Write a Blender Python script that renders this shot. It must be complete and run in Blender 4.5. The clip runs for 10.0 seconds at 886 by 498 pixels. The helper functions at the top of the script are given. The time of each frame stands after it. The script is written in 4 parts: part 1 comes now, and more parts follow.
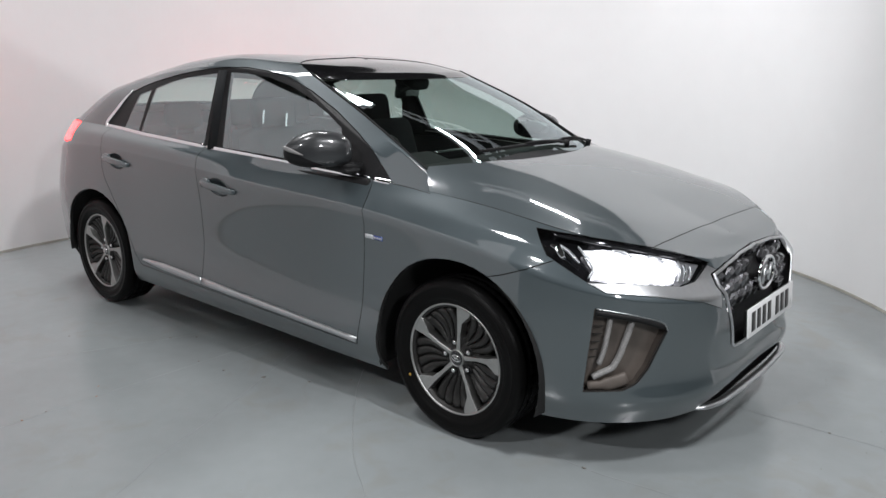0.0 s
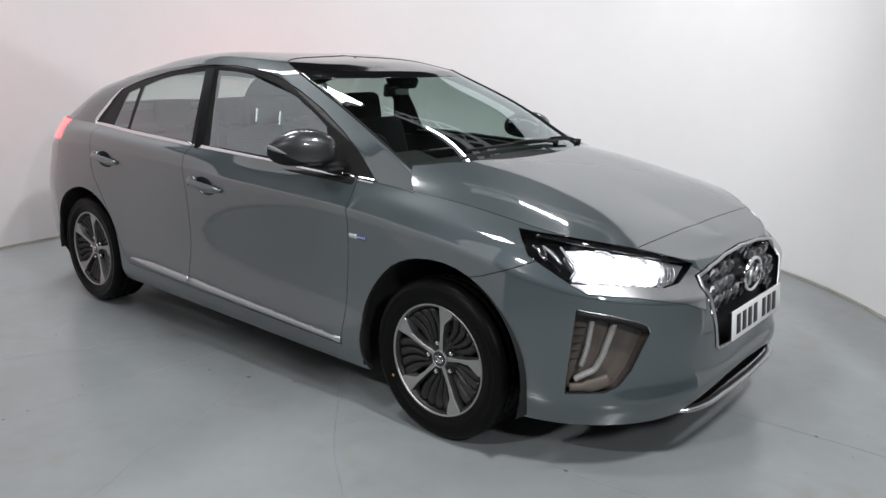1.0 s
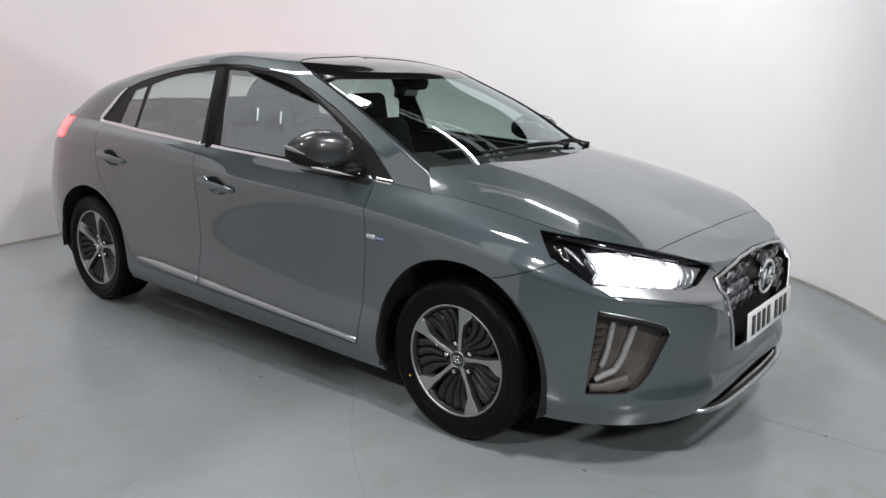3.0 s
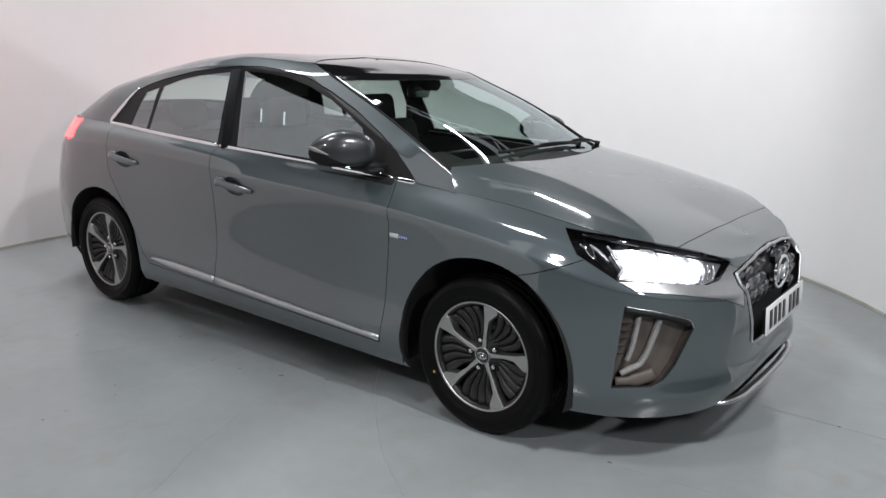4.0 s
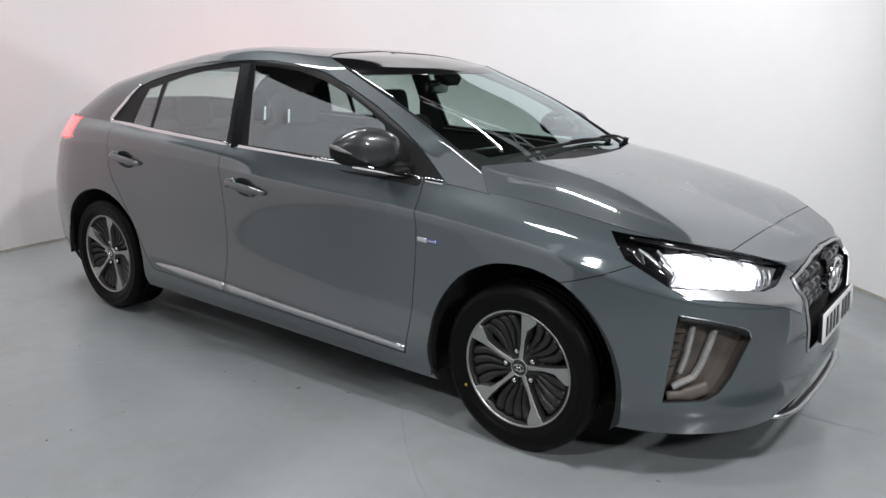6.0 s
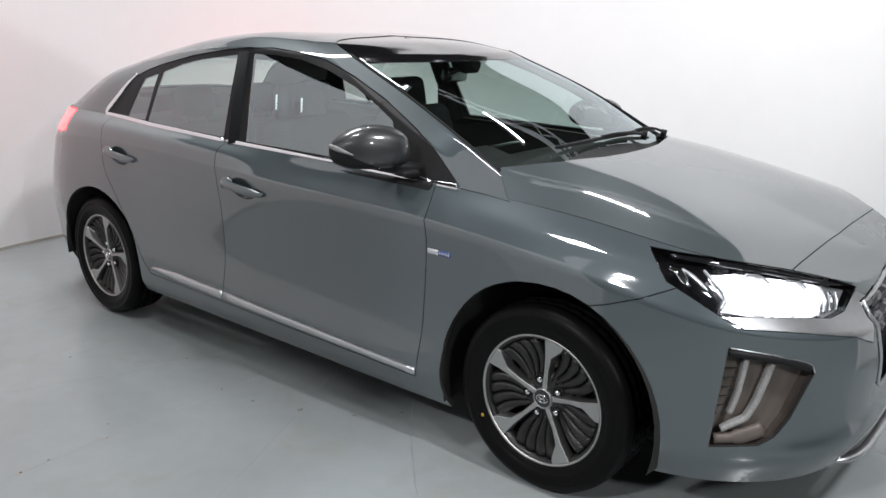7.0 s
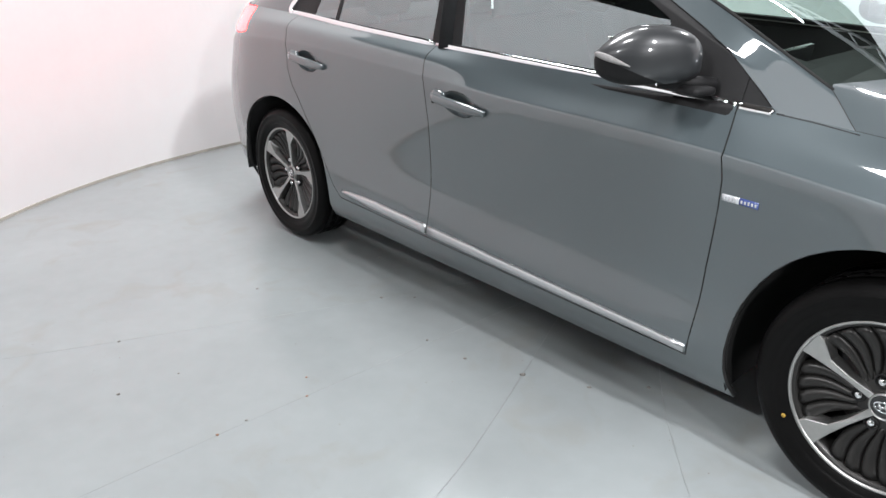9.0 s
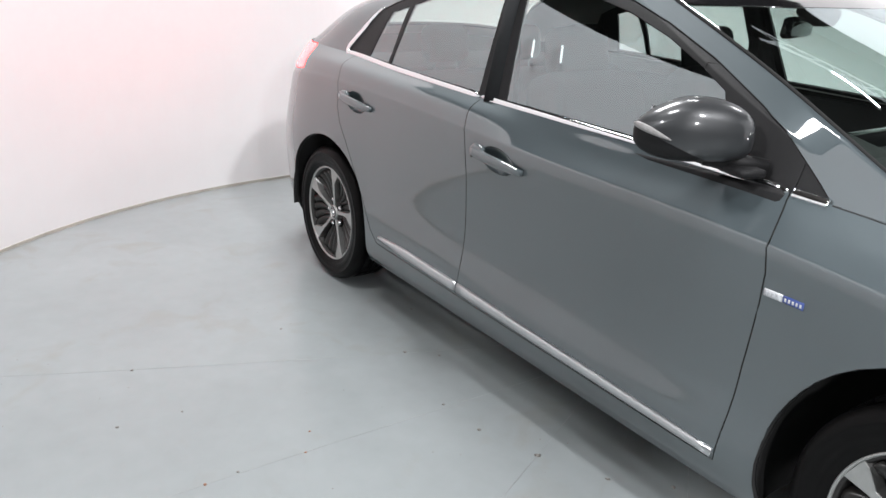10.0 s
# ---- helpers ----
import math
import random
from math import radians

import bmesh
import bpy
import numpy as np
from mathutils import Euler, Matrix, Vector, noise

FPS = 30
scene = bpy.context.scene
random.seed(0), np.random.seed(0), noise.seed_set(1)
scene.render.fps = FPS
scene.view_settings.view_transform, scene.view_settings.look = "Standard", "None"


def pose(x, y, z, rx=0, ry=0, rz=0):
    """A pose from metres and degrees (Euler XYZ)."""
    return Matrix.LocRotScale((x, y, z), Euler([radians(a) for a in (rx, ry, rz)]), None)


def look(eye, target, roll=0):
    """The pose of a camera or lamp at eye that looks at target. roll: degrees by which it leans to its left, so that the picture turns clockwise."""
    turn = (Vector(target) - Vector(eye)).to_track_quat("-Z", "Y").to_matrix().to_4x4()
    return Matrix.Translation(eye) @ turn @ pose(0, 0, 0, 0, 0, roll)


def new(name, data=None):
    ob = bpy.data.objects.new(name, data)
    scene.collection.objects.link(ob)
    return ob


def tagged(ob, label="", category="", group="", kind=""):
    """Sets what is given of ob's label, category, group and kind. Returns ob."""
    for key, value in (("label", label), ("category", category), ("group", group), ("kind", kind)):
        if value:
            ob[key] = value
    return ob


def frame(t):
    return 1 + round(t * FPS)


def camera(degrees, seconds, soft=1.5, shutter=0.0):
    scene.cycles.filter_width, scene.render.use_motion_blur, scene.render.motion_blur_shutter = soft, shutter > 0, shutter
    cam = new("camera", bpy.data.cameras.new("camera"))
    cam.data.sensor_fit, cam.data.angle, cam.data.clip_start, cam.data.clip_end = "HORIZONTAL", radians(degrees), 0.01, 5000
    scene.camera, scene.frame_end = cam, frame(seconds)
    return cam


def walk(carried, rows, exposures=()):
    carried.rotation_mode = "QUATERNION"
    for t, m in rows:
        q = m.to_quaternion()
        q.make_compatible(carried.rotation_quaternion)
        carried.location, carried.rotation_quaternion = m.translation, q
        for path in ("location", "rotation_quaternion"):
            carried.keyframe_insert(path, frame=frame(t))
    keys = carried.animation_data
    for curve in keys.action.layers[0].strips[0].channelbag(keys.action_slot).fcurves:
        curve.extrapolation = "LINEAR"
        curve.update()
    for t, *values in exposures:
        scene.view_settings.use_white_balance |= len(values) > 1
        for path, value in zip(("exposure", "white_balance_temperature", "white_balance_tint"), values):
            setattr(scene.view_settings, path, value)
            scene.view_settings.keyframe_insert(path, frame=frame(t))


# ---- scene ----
cam = camera(59.2, 10.0)
PATH = [
    (0, (3.112, -3.035, 1.419), (1.863, -1.544, 0.952), 0.2),
    (0.5, (3.14, -2.994, 1.417), (1.884, -1.511, 0.946), 0.2),
    (1, (3.154, -2.968, 1.417), (1.9, -1.483, 0.948), 0.4),
    (1.5, (3.143, -2.967, 1.42), (1.883, -1.486, 0.95), 0.6),
    (2, (3.13, -2.978, 1.421), (1.862, -1.503, 0.952), 0.7),
    (2.5, (3.1, -3.011, 1.422), (1.853, -1.519, 0.955), 0.9),
    (4, (2.966, -3.212, 1.428), (1.781, -1.671, 0.96), 0.9),
    (4.5, (2.92, -3.268, 1.419), (1.743, -1.717, 0.96), 0.8),
    (5, (2.874, -3.31, 1.406), (1.709, -1.751, 0.949), 0.8),
    (6.5, (2.633, -2.983, 1.407), (1.458, -1.443, 0.91), 0.4),
    (7, (2.546, -2.827, 1.432), (1.329, -1.329, 0.909), 0.1),
    (7.5, (2.419, -2.749, 1.423), (1.184, -1.263, 0.903), 1.0),
    (8, (2.2, -2.655, 1.409), (0.957, -1.19, 0.856), 1.1),
    (8.5, (2.009, -2.635, 1.359), (0.759, -1.246, 0.646), 0.1),
    (9, (1.87, -2.633, 1.379), (0.456, -1.438, 0.621), -1.4),
    (9.5, (1.843, -2.561, 1.38), (0.361, -1.439, 0.642), -1.0),
    (10, (1.837, -2.425, 1.388), (0.286, -1.35, 0.726), 2.2),
]
walk(cam, [(t, look(eye, target, roll)) for t, eye, target, roll in PATH], [(0, -.31), (5, -.31), (7, -.08), (8.5, .37), (9.2, .57), (10, .47)])

# ---- world and light ----
world = bpy.data.worlds.new("hall")
world.use_nodes = True
world.node_tree.nodes["Background"].inputs[0].default_value = (0.75, 0.85, 1.0, 1)
world.node_tree.nodes["Background"].inputs[1].default_value = 0.02
scene.world = world


# unseen LED panels over and beside the booth: place, aim, length, width, turn, watts
# these two are known from their reflections in the car
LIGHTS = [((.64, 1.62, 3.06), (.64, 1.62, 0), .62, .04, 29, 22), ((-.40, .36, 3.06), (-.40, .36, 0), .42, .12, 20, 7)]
# the first follows a wing highlight, two are added to light nose and floor
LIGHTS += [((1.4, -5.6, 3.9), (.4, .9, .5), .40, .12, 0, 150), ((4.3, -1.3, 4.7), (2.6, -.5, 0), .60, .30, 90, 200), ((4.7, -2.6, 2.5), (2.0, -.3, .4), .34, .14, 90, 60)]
# added overhead fill for floor, walls and doors; no such panels known
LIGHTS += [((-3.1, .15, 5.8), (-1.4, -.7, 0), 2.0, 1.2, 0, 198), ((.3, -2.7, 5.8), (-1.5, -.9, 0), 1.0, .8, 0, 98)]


# ---- materials ----
def mat(name, colour, rough=0.5, metal=0.0, coat=0.0, **more):
    m = bpy.data.materials.new(name)
    m.use_nodes = True
    b = m.node_tree.nodes["Principled BSDF"]
    b.inputs["Base Color"].default_value = (*colour, 1)
    b.inputs["Roughness"].default_value = rough
    b.inputs["Metallic"].default_value = metal
    b.inputs["Coat Weight"].default_value = coat
    b.inputs["Coat Roughness"].default_value = 0.03
    for key, value in more.items():
        b.inputs[key.replace("_", " ")].default_value = value
    return m


def link(m, a, out, b, into):
    m.node_tree.links.new(a.outputs[out], b.inputs[into])


def mottle(m, scale, amount, bump=0.0, bump_scale=None, rough_amount=0.0, detail=6.0):
    """Two scales of noise on a material's colour, with fine relief."""
    nt = m.node_tree
    b = nt.nodes["Principled BSDF"]
    co = nt.nodes.new("ShaderNodeTexCoord")
    n1 = nt.nodes.new("ShaderNodeTexNoise")
    n1.inputs["Scale"].default_value, n1.inputs["Detail"].default_value = scale, detail
    n2 = nt.nodes.new("ShaderNodeTexNoise")
    n2.inputs["Scale"].default_value, n2.inputs["Detail"].default_value = scale * 9, 4
    add = nt.nodes.new("ShaderNodeMath")
    add.operation = "MULTIPLY_ADD"
    add.inputs[1].default_value = 0.35
    for n in (n1, n2):
        link(m, co, "Object", n, "Vector")
    link(m, n2, "Fac", add, 0)
    link(m, n1, "Fac", add, 2)
    ramp = nt.nodes.new("ShaderNodeMapRange")
    ramp.inputs["From Min"].default_value, ramp.inputs["From Max"].default_value = 0.2, 1.15
    ramp.inputs["To Min"].default_value, ramp.inputs["To Max"].default_value = 1 - amount, 1 + amount
    link(m, add, 0, ramp, "Value")
    mul = nt.nodes.new("ShaderNodeMix")
    mul.data_type, mul.blend_type = "RGBA", "MULTIPLY"
    mul.inputs["Factor"].default_value = 1
    mul.inputs["A"].default_value = b.inputs["Base Color"].default_value
    link(m, ramp, "Result", mul, "B")
    link(m, mul, "Result", b, "Base Color")
    if rough_amount:
        r = nt.nodes.new("ShaderNodeMapRange")
        base = b.inputs["Roughness"].default_value
        r.inputs["To Min"].default_value, r.inputs["To Max"].default_value = base - rough_amount, base + rough_amount
        link(m, n1, "Fac", r, "Value")
        link(m, r, "Result", b, "Roughness")
    if bump:
        n3 = nt.nodes.new("ShaderNodeTexNoise")
        n3.inputs["Scale"].default_value, n3.inputs["Detail"].default_value = bump_scale or scale * 30, 5
        link(m, co, "Object", n3, "Vector")
        bp = nt.nodes.new("ShaderNodeBump")
        bp.inputs["Strength"].default_value, bp.inputs["Distance"].default_value = bump, 0.003
        link(m, n3, "Fac", bp, "Height")
        link(m, bp, "Normal", b, "Normal")
    return m


def glow(m, colour, strength):
    b = m.node_tree.nodes["Principled BSDF"]
    b.inputs["Emission Color"].default_value = (*colour, 1)
    b.inputs["Emission Strength"].default_value = strength
    return m


PAINT = mottle(mat("grey_car_paint", (0.053, 0.070, 0.077), 0.50, 0.42, 1.0, Coat_IOR=2.0, Coat_Roughness=.05), 500, .06)
MIRROR_PAINT = mottle(mat("dark_grey_mirror_paint", (0.024, 0.026, 0.028), 0.4, 0.1, 1.0, Coat_IOR=1.45, Coat_Roughness=.10), 300, .08)
CHROME = mat("chrome", (0.82, 0.83, 0.84), 0.08, 1.0)
SATIN = mottle(mat("satin_silver", (0.55, 0.56, 0.57), 0.33, 1.0), 60, 0.06)
BLACK = mottle(mat("black_plastic", (0.009, 0.009, 0.0095), 0.52, Specular_IOR_Level=.2), 80, 0.2, 0.15, 900)
GLOSS_BLACK = mat("gloss_black", (0.008, 0.008, 0.009), 0.06, 0.0, 0.6)
LINER = mat("dark_liner", (0.006, 0.006, 0.006), 0.9)
RUBBER = mottle(mat("tyre_rubber", (0.0045, 0.0044, 0.0044), 0.36, Specular_IOR_Level=.07), 14, 0.25, 0.2, 300, 0.08)
ALLOY = mottle(mat("machined_alloy", (0.42, 0.42, 0.41), 0.40, 1.0), 90, 0.08)
ALLOY_DARK = mottle(mat("dark_painted_alloy", (0.022, 0.021, 0.020), 0.40, 0.5, 0.1), 40, 0.15)
DASH = mottle(mat("soft_black_dashboard", (0.012, 0.013, 0.013), 0.8, Specular_IOR_Level=.2), 60, 0.2, 0.2, 800)
FABRIC = mottle(mat("dark_grey_fabric", (0.013, 0.014, 0.015), 0.9, Specular_IOR_Level=.2), 30, 0.2)
HEADLINER = mottle(mat("pale_headliner", (0.35, 0.34, 0.32), 0.9), 60, 0.08)
SMOKE = mottle(mat("smoked_trim", (0.105, 0.088, 0.076), 0.5, 0.1, 0.05), 30, .2)


def pane_mat(name, colour, face_on, rise=5.0):
    """A thin pane: clear tint, with a mirror reflection that grows from face_on towards grazing."""
    m = bpy.data.materials.new(name)
    m.use_nodes = True
    nt = m.node_tree
    nt.nodes.remove(nt.nodes["Principled BSDF"])
    out = nt.nodes["Material Output"]
    tr = nt.nodes.new("ShaderNodeBsdfTransparent")
    tr.inputs[0].default_value = (*colour, 1)
    gl = nt.nodes.new("ShaderNodeBsdfGlossy")
    gl.inputs["Roughness"].default_value = 0.01
    gl.inputs["Color"].default_value = (.86, .95, .98, 1)
    lw = nt.nodes.new("ShaderNodeLayerWeight")
    lw.inputs["Blend"].default_value = 0.5
    pw = nt.nodes.new("ShaderNodeMath")
    pw.operation = "POWER"
    pw.inputs[1].default_value = rise
    ma = nt.nodes.new("ShaderNodeMath")
    ma.operation = "MULTIPLY_ADD"
    ma.inputs[1].default_value, ma.inputs[2].default_value = 1 - face_on, face_on
    mix = nt.nodes.new("ShaderNodeMixShader")
    nt.links.new(lw.outputs["Facing"], pw.inputs[0])
    nt.links.new(pw.outputs[0], ma.inputs[0])
    nt.links.new(ma.outputs[0], mix.inputs[0])
    nt.links.new(tr.outputs[0], mix.inputs[1])
    nt.links.new(gl.outputs[0], mix.inputs[2])
    nt.links.new(mix.outputs[0], out.inputs[0])
    return m


GLASS = pane_mat("green_tinted_glass", (0.76, 0.89, 0.83), 0.08, 3.2)
PRIVACY = pane_mat("side_glass", (0.72, 0.82, 0.80), 0.27)
BOWL = mottle(mat("silvered_bowl", (0.42, 0.42, 0.44), 0.36, 0.75), 50, 0.25)
LENS = pane_mat("clear_lens", (0.93, 0.94, 0.95), 0.06)
DRL = glow(mat("lit_lamp", (0.5, 0.5, 0.5), 0.3), (0.93, 0.92, 1.0), 14)
nt_ = DRL.node_tree
vor = nt_.nodes.new("ShaderNodeTexVoronoi")
vor.inputs["Scale"].default_value = 42
tc_ = nt_.nodes.new("ShaderNodeTexCoord")
rng = nt_.nodes.new("ShaderNodeMapRange")
rng.inputs["From Min"].default_value, rng.inputs["From Max"].default_value = .08, .60
rng.inputs["To Min"].default_value, rng.inputs["To Max"].default_value = 7, .7
nt_.links.new(tc_.outputs["Object"], vor.inputs["Vector"])
nt_.links.new(vor.outputs["Distance"], rng.inputs["Value"])
nt_.links.new(rng.outputs["Result"], nt_.nodes["Principled BSDF"].inputs["Emission Strength"])
DRL_OFF = mottle(mat("unlit_light_guide", (0.24, 0.235, 0.23), 0.4, 0.0, 0.3), 160, 0.45)
TAIL = glow(mat("lit_red_lens", (0.5, 0.02, 0.015), 0.15, 0, 0.6), (1.0, 0.012, 0.013), 22)
WHITE_WALL = mottle(mat("white_painted_wall", (0.785, 0.785, 0.785), 0.6), 0.8, 0.05, 0.06, 60)
FLOOR = mottle(mat("grey_floor_paint", (0.243, 0.265, 0.268), 0.24), 1.3, 0.15, 0.0, 40, 0.0, 5.0)
nt_ = FLOOR.node_tree
tc_ = nt_.nodes.new("ShaderNodeTexCoord")
stain = nt_.nodes.new("ShaderNodeTexNoise")
stain.inputs["Scale"].default_value, stain.inputs["Detail"].default_value = 1.1, 7
streak = nt_.nodes.new("ShaderNodeTexNoise")
streak.inputs["Scale"].default_value, streak.inputs["Detail"].default_value, streak.inputs["Distortion"].default_value = 5.5, 6, .8
both_ = nt_.nodes.new("ShaderNodeMath")
both_.operation = "MULTIPLY"
fade = nt_.nodes.new("ShaderNodeMapRange")
fade.inputs["From Min"].default_value, fade.inputs["From Max"].default_value, fade.inputs["To Max"].default_value = .27, .42, .42
dirt = nt_.nodes.new("ShaderNodeMix")
dirt.data_type = "RGBA"
dirt.inputs["B"].default_value = (.215, .206, .182, 1)
b_ = nt_.nodes["Principled BSDF"]
was = b_.inputs["Base Color"].links[0].from_socket
for n_ in (stain, streak):
    nt_.links.new(tc_.outputs["Object"], n_.inputs["Vector"])
nt_.links.new(stain.outputs["Fac"], both_.inputs[0])
nt_.links.new(streak.outputs["Fac"], both_.inputs[1])
nt_.links.new(both_.outputs[0], fade.inputs["Value"])
nt_.links.new(fade.outputs["Result"], dirt.inputs["Factor"])
nt_.links.new(was, dirt.inputs["A"])
nt_.links.new(dirt.outputs["Result"], b_.inputs["Base Color"])
JOINT = mottle(mat("floor_joint_dirt", (0.195, 0.211, 0.211), 0.5), 9, 0.3)
GRIT = mottle(mat("grit", (0.17, 0.16, 0.145), 0.8), 60, 0.4)
RUST_GRIT = mottle(mat("red_brown_grit", (0.26, 0.13, 0.08), 0.8), 60, 0.4)
DARK_HALL = mottle(mat("dark_hall_wall", (0.055, 0.05, 0.045), 0.85), 0.6, 0.3)
WHITE_METAL = mottle(mat("white_painted_metal", (0.75, 0.75, 0.76), 0.4), 20, 0.06)
PLATE = mat("white_plate", (0.75, 0.76, 0.76), 0.25, 0, 0.5)
PLATE_INK = mat("black_plate_ink", (0.01, 0.01, 0.01), 0.4)
BADGE_BLUE = mat("blue_badge", (0.035, 0.06, 0.20), 0.25, 0, 0.6)
BADGE_GREY = mat("grey_badge_mark", (0.40, 0.41, 0.43), 0.3, 0.3)
BADGE_PALE = mat("silver_badge", (0.7, 0.72, 0.74), 0.25, 0.6)
SKIRT = mottle(mat("grimy_wall_foot", (0.40, 0.385, 0.34), 0.8), 7, 0.35)
YELLOW = mat("yellow_paint_dot", (0.36, 0.22, 0.03), 0.6)


# ---- mesh helpers ----
def part(name, bm, material, parent=None, label="", smooth=True):
    """Links a bmesh as one mesh object."""
    me = bpy.data.meshes.new(name)
    bm.to_mesh(me)
    bm.free()
    for m in material if isinstance(material, (list, tuple)) else [material]:
        me.materials.append(m)
    me.polygons.foreach_set("use_smooth", [smooth] * len(me.polygons))
    ob = new(name, me)
    ob.parent = parent
    if label:
        tagged(ob, label)
    return ob


def box_bm(size, at=(0, 0, 0), bevel=0.0, segments=2, turn=None):
    bm = bmesh.new()
    bmesh.ops.create_cube(bm, size=1)
    bmesh.ops.scale(bm, vec=size, verts=bm.verts)
    if bevel:
        bmesh.ops.bevel(bm, geom=bm.edges[:], offset=bevel, segments=segments, affect="EDGES", profile=0.5)
    bm.transform(Matrix.Translation(at) @ (turn or Matrix()))
    return bm


def merge(*bms):
    out = bmesh.new()
    for b in bms:
        me = bpy.data.meshes.new("t")
        b.to_mesh(me)
        b.free()
        out.from_mesh(me)
        bpy.data.meshes.remove(me)
    return out


def tube_bm(points, radius, sides=8, closed=False):
    """A round bar along a polyline; radius may be a list."""
    bm = bmesh.new()
    pts = [Vector(p) for p in points]
    n = len(pts)
    rings = []
    up = Vector((0.03, 0.05, 1)).normalized()
    for i, p in enumerate(pts):
        a = pts[i - 1] if i or closed else p
        b = pts[(i + 1) % n] if i < n - 1 or closed else p
        d = (b - a).normalized()
        s = d.cross(up if abs(d.dot(up)) < 0.95 else Vector((1, 0, 0))).normalized()
        q = s.cross(d)
        r = radius[i] if isinstance(radius, (list, tuple)) else radius
        rings.append([bm.verts.new(p + r * (math.cos(k * math.tau / sides) * s + math.sin(k * math.tau / sides) * q)) for k in range(sides)])
    for i in range(n if closed else n - 1):
        r0, r1 = rings[i], rings[(i + 1) % n]
        for k in range(sides):
            bm.faces.new((r0[k], r0[(k + 1) % sides], r1[(k + 1) % sides], r1[k]))
    if not closed:
        bm.faces.new(rings[0][::-1])
        bm.faces.new(rings[-1])
    bmesh.ops.recalc_face_normals(bm, faces=bm.faces)
    return bm


def lathe_bm(profile, steps=72, axis="y"):
    """A profile of (radius, along) turned about the y axis."""
    bm = bmesh.new()
    rings = []
    for i in range(steps):
        a = i * math.tau / steps
        rings.append([bm.verts.new((r * math.cos(a), y, r * math.sin(a))) for r, y in profile])
    for i in range(steps):
        r0, r1 = rings[i], rings[(i + 1) % steps]
        for k in range(len(profile) - 1):
            bm.faces.new((r0[k], r0[k + 1], r1[k + 1], r1[k]))
    bmesh.ops.recalc_face_normals(bm, faces=bm.faces)
    return bm


from mathutils.bvhtree import BVHTree
from mathutils.geometry import tessellate_polygon


# ---- the car's skin: rows of control points, front centre to rear centre, for the right half ----
def spline(points, per):
    """A smooth line through points (n x 3), per samples a span."""
    p = np.array(points, float)
    n = len(p)
    d = np.maximum(np.linalg.norm(np.diff(p, axis=0), axis=1), 1e-6) ** 0.7
    k = np.concatenate([[0], np.cumsum(d)])
    tan = np.zeros_like(p)
    tan[1:-1] = ((p[1:-1] - p[:-2]) / d[:-1, None] * d[1:, None] + (p[2:] - p[1:-1]) / d[1:, None] * d[:-1, None]) / (d[:-1] + d[1:])[:, None]
    tan[0], tan[-1] = (p[1] - p[0]) / d[0], (p[-1] - p[-2]) / d[-1]
    out = []
    for i in range(n - 1):
        m = per[i] if isinstance(per, (list, tuple)) else per
        for s in range(m):
            f = s / m
            h00, h10, h01, h11 = 2 * f**3 - 3 * f**2 + 1, f**3 - 2 * f**2 + f, -2 * f**3 + 3 * f**2, f**3 - f**2
            out.append(h00 * p[i] + h10 * d[i] * tan[i] + h01 * p[i + 1] + h11 * d[i] * tan[i + 1])
    out.append(p[-1])
    return np.array(out)


def loft(rows, per_u, per_v, creases=(), posts=()):
    """A grid through rows of control points; at a crease the spline across the rows breaks."""
    lines = []
    for r in rows:
        ends = [0, *posts, len(r) - 1]
        line = [spline(r[a:e + 1], per_u[a:e])[0 if a == 0 else 1:] for a, e in zip(ends, ends[1:])]
        lines.append(np.concatenate(line))
    cuts = [0, *creases, len(rows) - 1]
    cols = []
    for j in range(len(lines[0])):
        col = []
        for a, b in zip(cuts, cuts[1:]):
            seg = spline([lines[i][j] for i in range(a, b + 1)], [per_v[i] for i in range(a, b)] if isinstance(per_v, (list, tuple)) else per_v)
            col.extend(seg if not col else seg[1:])
        cols.append(col)
    g = np.array(cols)
    g[:, :, 1] *= -1
    return g


